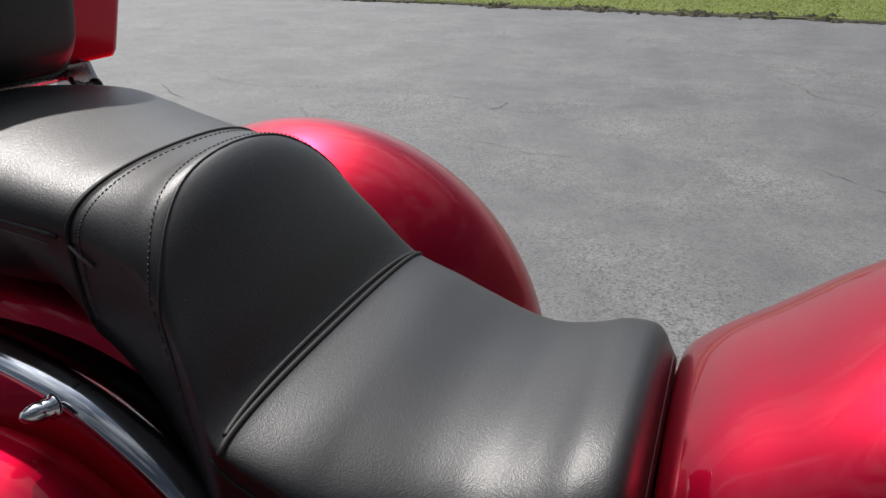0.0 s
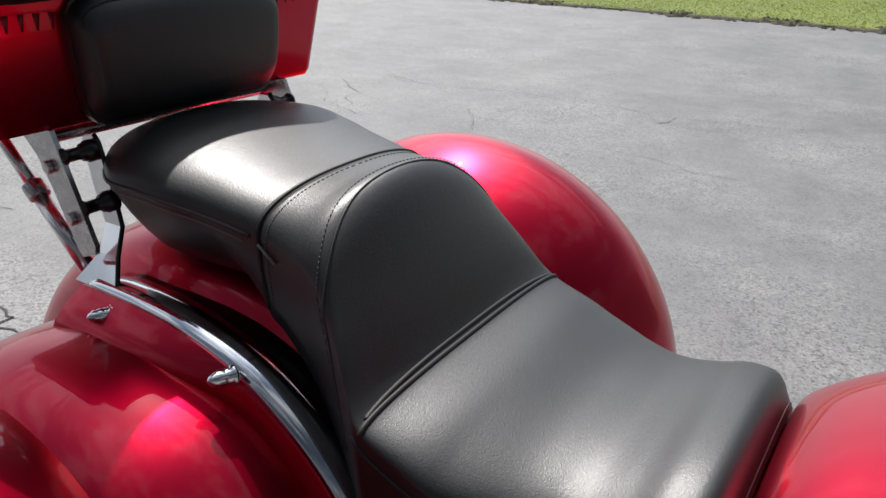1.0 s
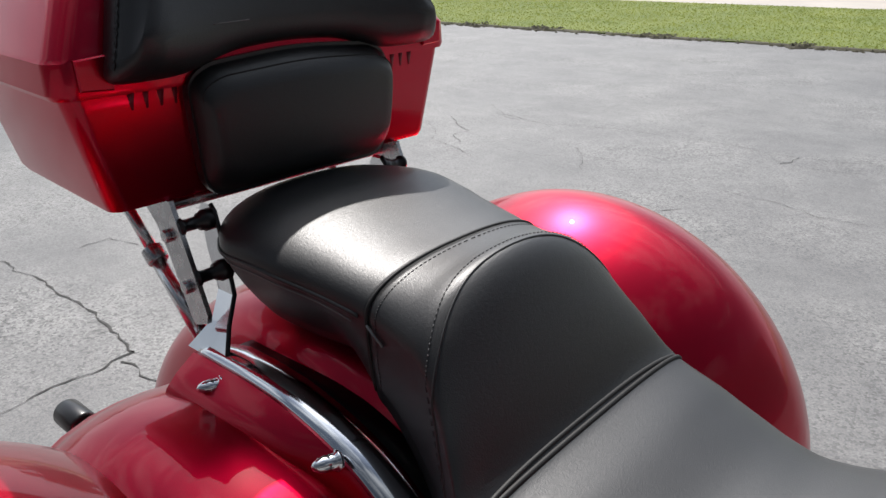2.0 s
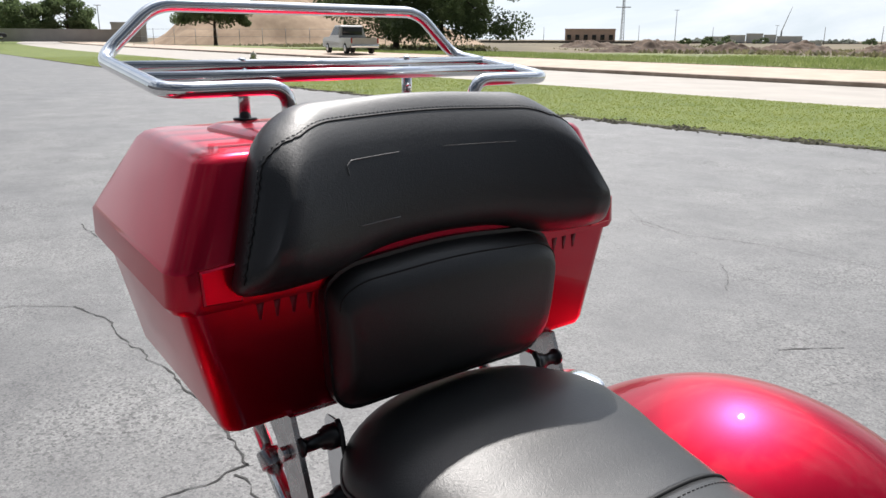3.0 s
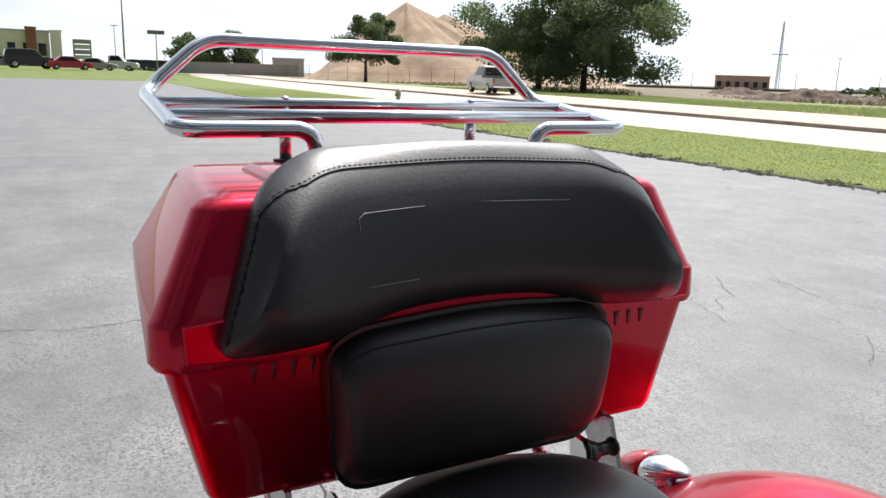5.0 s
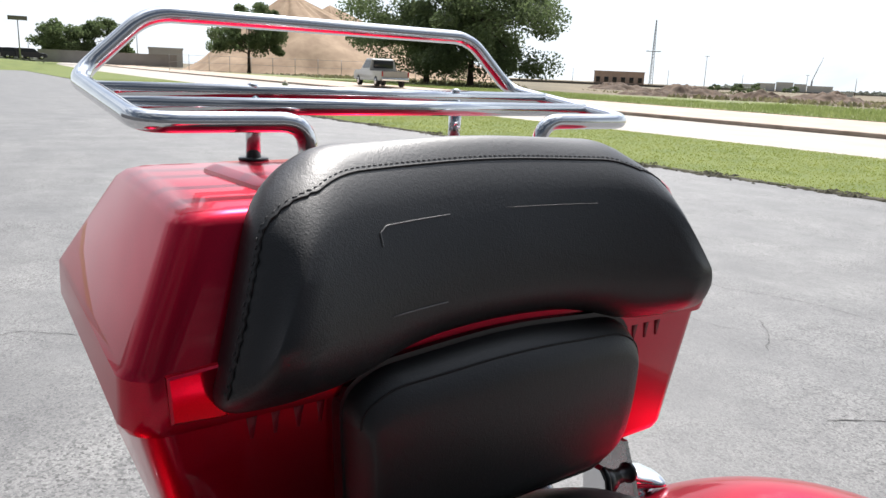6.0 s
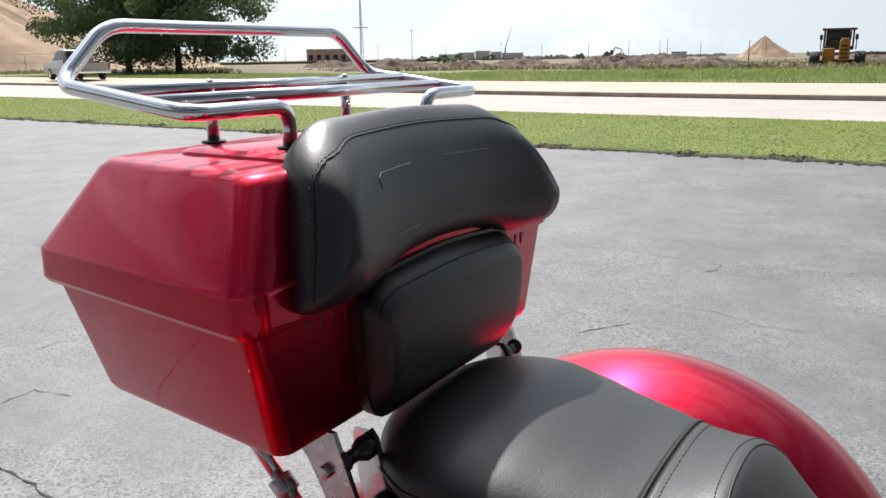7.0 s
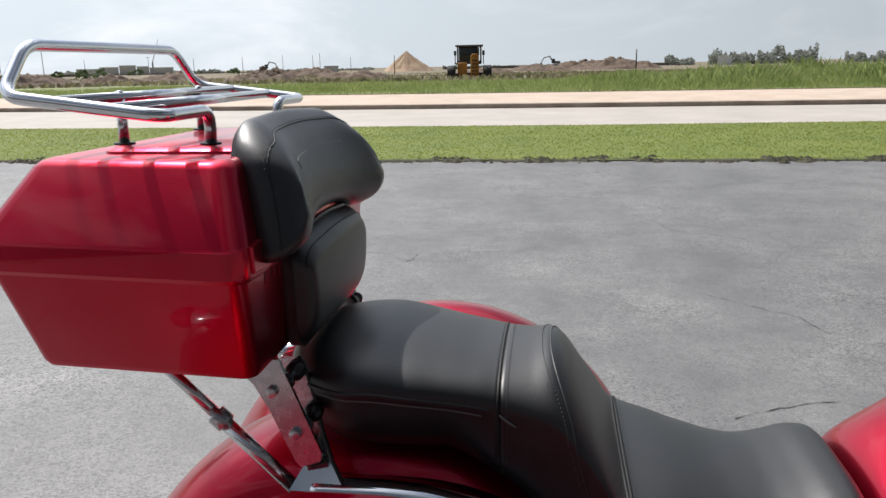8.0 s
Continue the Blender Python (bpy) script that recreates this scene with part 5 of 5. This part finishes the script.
# lattice boom of a far crane
crane = tagged(empty("crane", polar(118.2, 600, 0)), "thin crane boom leaning over the far roofs", "crane")
bm = bmesh.new()
tube(bm, [(0, 0, 0), (0, 0, 8.0)], 0.6, 6)
part("mast", bm, GALV, crane)
bm = bmesh.new()
tip = polar(117.7, 600, 24.0) - polar(118.2, 600, 0)
tube(bm, [(0, 0, 7.8), tuple(tip)], [0.30, 0.16], 6)
part("boom", bm, GALV, crane)


# buildings
def building(name, az0, az1, d, z0, height, wall, label, roof=PALE, windows=0, depth=12, trim=0.4):
    a, b = polar(az0, d), polar(az1, d)
    L = (b - a).length
    rz = math.degrees(math.atan2(b.y - a.y, b.x - a.x))
    h = tagged(empty(name, (*(a.lerp(b, 0.5)).xy, z0), rz), label, "building")
    out = 1
    bm = bmesh.new()
    box(bm, (0, out * depth / 2, height / 2), (L, depth, height))
    part("wall", bm, wall, h, smooth=False)
    bm = bmesh.new()
    box(bm, (0, out * depth / 2, height + trim / 2), (L + 0.3, depth + 0.3, trim))
    part("roof", bm, roof, h, smooth=False)
    for k in range(windows):
        bm = bmesh.new()
        box(bm, (-L / 2 + L * (k + 0.5) / windows, -0.02, height * 0.5), (L / windows * 0.5, 0.12, height * 0.35), 0.01)
        part("window", bm, GLASS, h)
    return h


building("store", 181.5, 178.0, 190, 0.8, 7.2, STORE, "cream shop building with a flat roof", windows=4)
building("store", 179.35, 178.75, 189, 0.8, 7.8, BRICK, "tall brick pier of the shop front", roof=BRICK, depth=2)
building("store", 177.95, 177.3, 188, 0.8, 7.3, STORE, "cream pier of the shop front", roof=STORE, depth=2)
building("brick_building", 132.5, 129.0, 300, -0.5, 5.4, PINK_BRICK, "low brick building far off, paled by painted haze", roof=PINK_BRICK, windows=6, depth=14)
building("long_wall", 170.5, 162.0, 165, 0.5, 2.2, GREY, "long grey site wall below the trees", roof=GREY, depth=0.5, trim=0.1)
building("shed", 163.8, 161.6, 190, 0.4, 3.8, PALE, "white flat-roofed shed beyond the wall", depth=8)
# horizon blocks and small sheds wear the haze-whitened wall colour
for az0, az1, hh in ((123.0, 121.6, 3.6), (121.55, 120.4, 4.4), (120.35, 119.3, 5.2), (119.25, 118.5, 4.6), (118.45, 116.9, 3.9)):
    building("warehouse", az0, az1, 450, -0.5, hh, HAZE, "long warehouse block on the horizon, paled by painted haze", roof=HAZE, depth=20, trim=0.3)
building("shed", 106.6, 105.6, 260, -0.3, 2.2, HAZE, "small shed far across the field, paled by painted haze", roof=GREY, depth=6, trim=0.3)
building("shed", 78.8, 77.9, 300, -0.3, 3.4, HAZE, "white shed before the far trees, with painted haze", roof=HAZE, depth=6, trim=0.2)
building("shed", 116.1, 115.7, 200, -0.2, 1.3, HAZE, "small white site box in the field, with painted haze", roof=HAZE, depth=2, trim=0.1)
building("shed", 138.5, 122.0, 260, -0.6, 1.5, DARKF, "long dark site fence on the horizon", roof=DARKF, depth=0.4, trim=0.05)
building("shed", 121.5, 104.0, 330, -0.6, 1.2, DARKF, "long dark site fence on the horizon", roof=DARKF, depth=0.4, trim=0.05)
building("shed", 98.0, 82.0, 330, -0.6, 1.7, DARKF, "long dark site fence on the horizon", roof=DARKF, depth=0.4, trim=0.05)


# far tree lines, paled by haze in the leaf colour
def wood(az0, az1, d, h, seed):
    rng = random.Random(seed)
    vs, fs = [], []
    n = int(abs(az1 - az0) * 900)
    for _ in range(n):
        az = rng.uniform(az0, az1)
        hh = h * (0.62 + 0.55 * noise.noise((az * 1.3, seed, 0.0)) + 0.25 * noise.noise((az * 5.0, seed, 3.0))) * rng.uniform(0.8, 1.0)
        p = polar(az, d + rng.uniform(-8, 8), -0.5 + hh * rng.random())
        s = rng.uniform(0.22, 0.6)
        u = Vector((rng.gauss(0, 1), rng.gauss(0, 1), rng.gauss(0, 1))).normalized() * s
        w = u.orthogonal().normalized() * s * 0.8
        k = len(vs)
        vs += [tuple(p - u), tuple(p + w), tuple(p + u), tuple(p - w)]
        fs.append((k, k + 1, k + 2, k + 3))
    return tagged(soup("far_wood", vs, fs, FAR_LEAF), "line of far trees with haze painted into their green", "trees", kind="stuff")


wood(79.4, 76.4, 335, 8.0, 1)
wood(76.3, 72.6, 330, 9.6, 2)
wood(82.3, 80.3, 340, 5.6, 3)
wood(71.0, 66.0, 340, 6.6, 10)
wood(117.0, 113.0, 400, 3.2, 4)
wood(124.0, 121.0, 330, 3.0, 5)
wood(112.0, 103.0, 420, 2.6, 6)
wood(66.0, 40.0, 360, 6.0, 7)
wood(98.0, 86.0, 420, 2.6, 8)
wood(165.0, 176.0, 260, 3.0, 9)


# poles and tower
def pole(az, d, h, r=0.12, head=None, z=0.3, name="light_pole", label="tall thin street light pole", cat="pole"):
    p = tagged(empty(name, polar(az, d, z), az + 90), label, cat, group=name)
    bm = bmesh.new()
    tube(bm, [(0, 0, 0), (0, 0, h)], [r, r * 0.6], 8)
    part("shaft", bm, GALV if head else WOODPOLE, p)
    if head == "lamp":
        bm = bmesh.new()
        box(bm, (0, 0, h + 0.06), (1.6, 0.35, 0.16), 0.03)
        part("lamp_head", bm, GALV, p)
    if head == "board":
        bm = bmesh.new()
        box(bm, (0, 0, h - 0.25), (2.3, 0.2, 0.55), 0.03)
        part("board", bm, DARKF, p)
    return p


pole(171.5, 120, 6.0, 0.10, "board", 0.5, "sign_pole", "dark board sign on a thin pole", "sign")
pole(173.55, 130, 13.5, 0.16, "lamp", 0.6)
pole(174.1, 190, 9.5, 0.12, "lamp", 0.6)
for az, d, h in ((170.2, 190, 6.5), (169.6, 220, 7.0), (168.9, 240, 5.5), (171.0, 260, 6.0), (164.5, 210, 8.5), (124.95, 300, 11.5), (118.5, 380, 7.5)):
    pole(az, d, h, 0.14, "lamp", 0.2)
for az, d, h in ((136.4, 280, 6.0), (134.0, 280, 5.5), (127.4, 300, 6.5), (122.5, 280, 5.6), (112.3, 260, 5.5), (109.5, 300, 6.5), (107.4, 250, 5.5), (104.7, 260, 5.0), (106.9, 240, 6.0), (101.6, 150, 3.6), (84.3, 90, 2.8), (115.6, 240, 5.0)):
    pole(az, d, h, 0.10, None, 0.0, "utility_pole", "thin wooden utility pole far off")
tw = tagged(empty("radio_tower", polar(128.55, 420, 0)), "tall thin lattice radio tower", "tower")
bm = bmesh.new()
H = 33.0
legs = [Vector((1.1 * math.cos(a), 1.1 * math.sin(a), 0)) for a in (0.3, 0.3 + 2.094, 0.3 + 4.189)]
for lg in legs:
    tube(bm, [lg, Vector((lg.x * 0.25, lg.y * 0.25, H))], 0.14, 5)
part("leg", bm, GALV, tw)
bm = bmesh.new()
for i in range(22):
    for a, b in zip(legs, legs[1:] + legs[:1]):
        k0, k1 = i / 22, (i + 1) / 22
        tube(bm, [Vector((a.x * (1 - 0.75 * k0), a.y * (1 - 0.75 * k0), H * k0)), Vector((b.x * (1 - 0.75 * k1), b.y * (1 - 0.75 * k1), H * k1))], 0.07, 4)
part("bracing", bm, GALV, tw)
bm = bmesh.new()
tube(bm, [(-2.6, -2.6, 17.5), (2.6, 2.6, 17.5)], 0.25, 6)
part("antenna_arm", bm, GALV, tw)

# pylon sign of the shops: board with plain bars
ps = tagged(empty("pylon_sign", polar(176.1, 180, 0.8), 86), "stacked white shop sign boards on a pylon", "sign")
bm = bmesh.new()
for x in (-1.6, 1.6):
    box(bm, (x, 0, 2.8), (0.3, 0.3, 5.6), 0.02)
part("post", bm, BRICK, ps)
for k in range(4):
    bm = bmesh.new()
    box(bm, (0, 0, 2.2 + k * 1.05), (3.4, 0.4, 0.85), 0.03)
    part("sign_board", bm, PALE if k % 2 == 0 else GREY, ps)

# chain-link fence before the heap
fence = tagged(empty("site_fence", polar(152, 98, 0.4)), "thin wire fence with steel posts", "fence")
p0, p1 = polar(162.5, 112, 0), polar(139.5, 88, 0)
o = Vector(fence.location.xy.to_3d())
for k in range(15):
    p = p0.lerp(p1, k / 14) - o
    bm = bmesh.new()
    tube(bm, [(p.x, p.y, -0.2), (p.x, p.y, 2.1)], 0.035, 6)
    part("post", bm, GALV, fence)
for z in (0.1, 1.1, 2.0):
    bm = bmesh.new()
    a, b = p0 - o, p1 - o
    tube(bm, [(a.x, a.y, z), (b.x, b.y, z)], 0.015, 5)
    part("wire", bm, GALV, fence)


# ---------------------------------------------------------------- asphalt cracks
def crack(pts, w, seed, step=0.035, jig=0.016):
    rng = random.Random(seed)
    pts = [Vector((x, y, 0)) for x, y in pts]
    line = []
    for a, b in zip(pts, pts[1:]):
        n = max(2, int((b - a).length / step))
        for i in range(n):
            line.append(a.lerp(b, i / n))
    line.append(pts[-1])
    vs, fs = [], []
    prev = None
    off = 0.0
    for i, p in enumerate(line):
        off = off * 0.8 + rng.gauss(0, jig * 0.5)
        d = (line[min(i + 1, len(line) - 1)] - line[max(i - 1, 0)]).normalized()
        s = Vector((-d.y, d.x, 0))
        ww = w * 0.75 * rng.uniform(0.05, 0.95)
        c = p + s * off
        k = len(vs)
        vs += [(c.x + s.x * ww, c.y + s.y * ww, 0.003), (c.x - s.x * ww, c.y - s.y * ww, 0.003)]
        if i:
            fs.append((k - 2, k - 1, k + 1, k))
    return tagged(soup("pavement_crack", vs, fs, CRACK), "dark irregular crack in the asphalt", "crack", kind="structure")


CRACKS = [
    ([(-3.53, 4.30), (-2.95, 4.22), (-2.37, 4.39), (-1.78, 4.40), (-1.19, 4.34), (-0.70, 4.44), (-0.33, 4.53), (0.4, 4.56)], 0.004),
    ([(-3.73, 3.98), (-3.46, 3.75), (-3.31, 3.66), (-3.30, 3.5), (-3.11, 3.37)], 0.005),
    ([(-1.19, 4.34), (-1.18, 4.2), (-1.22, 4.12)], 0.006),
    ([(-1.30, 2.95), (-1.39, 2.78), (-1.46, 2.68)], 0.006),
    ([(-4.04, 0.38), (-3.75, 0.44), (-3.44, 0.444), (-3.02, 0.466), (-2.78, 0.485), (-2.49, 0.475), (-2.26, 0.447), (-2.05, 0.415)], 0.008),
    ([(-2.05, 0.415), (-2.03, 0.21), (-2.02, 0.035), (-2.0, -0.15), (-2.03, -0.4), (-2.0, -0.9)], 0.008),
    ([(-2.03, 0.36), (-1.90, 0.35), (-1.80, 0.365), (-1.66, 0.42)], 0.007),
    ([(-5.95, 0.90), (-5.55, 0.86), (-5.2, 0.90), (-5.05, 0.98)], 0.008),
    ([(-4.39, -0.9), (-4.32, -0.51), (-4.20, -0.24), (-4.24, 0.12), (-4.04, 0.38)], 0.006),
    ([(-4.11, -0.51), (-4.01, -0.37)], 0.006),
    ([(-3.65, 0.99), (-3.63, 1.26), (-3.4, 1.7), (-3.6, 2.3)], 0.004),
    ([(-3.18, 0.74), (-3.2, 0.9), (-3.0, 0.95)], 0.005),
    ([(0.53, 5.97), (0.82, 5.25), (1.28, 4.97)], 0.006),
    ([(0.66, 3.5), (0.79, 3.38), (0.97, 3.23), (1.12, 3.05), (1.22, 2.83)], 0.005),
    ([(0.50, 1.80), (0.59, 1.845), (0.78, 1.93), (0.95, 1.97), (1.2, 1.95)], 0.006),
    ([(-6.3, 2.2), (-5.6, 2.5), (-5.0, 2.45)], 0.006),
]
for i, (pts, w) in enumerate(CRACKS):
    crack(pts, w, 30 + i)
# hairlines in the worn stretch before the verge
hair = random.Random(8)
for i in range(15):
    x, y, a = hair.uniform(-4.5, 3.5), hair.uniform(3.2, 9.0), hair.uniform(-0.7, 0.7) + (1.4 if i % 4 == 0 else 0)
    pts = [(x, y)]
    for _ in range(hair.randint(2, 4)):
        a += hair.uniform(-0.6, 0.6)
        x, y = x + 0.28 * math.cos(a), y + 0.28 * math.sin(a)
        pts.append((x, y))
    crack(pts, 0.0028, 80 + i)


# plain unseen walls added behind the camera; dark, to deepen seat and paint reflections
bm = bmesh.new()
box(bm, (8.2, -0.1, 2.25), (0.4, 20.2, 4.5))
tagged(part("wall_front", bm, UNSEEN_WALL, smooth=False), "plain dark unseen wall added to close the lot and darken reflections", "wall", kind="structure")
bm = bmesh.new()
box(bm, (-6.0, -10.4, 2.25), (28.8, 0.4, 4.5))
tagged(part("wall_side", bm, UNSEEN_WALL, smooth=False), "plain dark unseen wall added to close the lot and darken reflections", "wall", kind="structure")
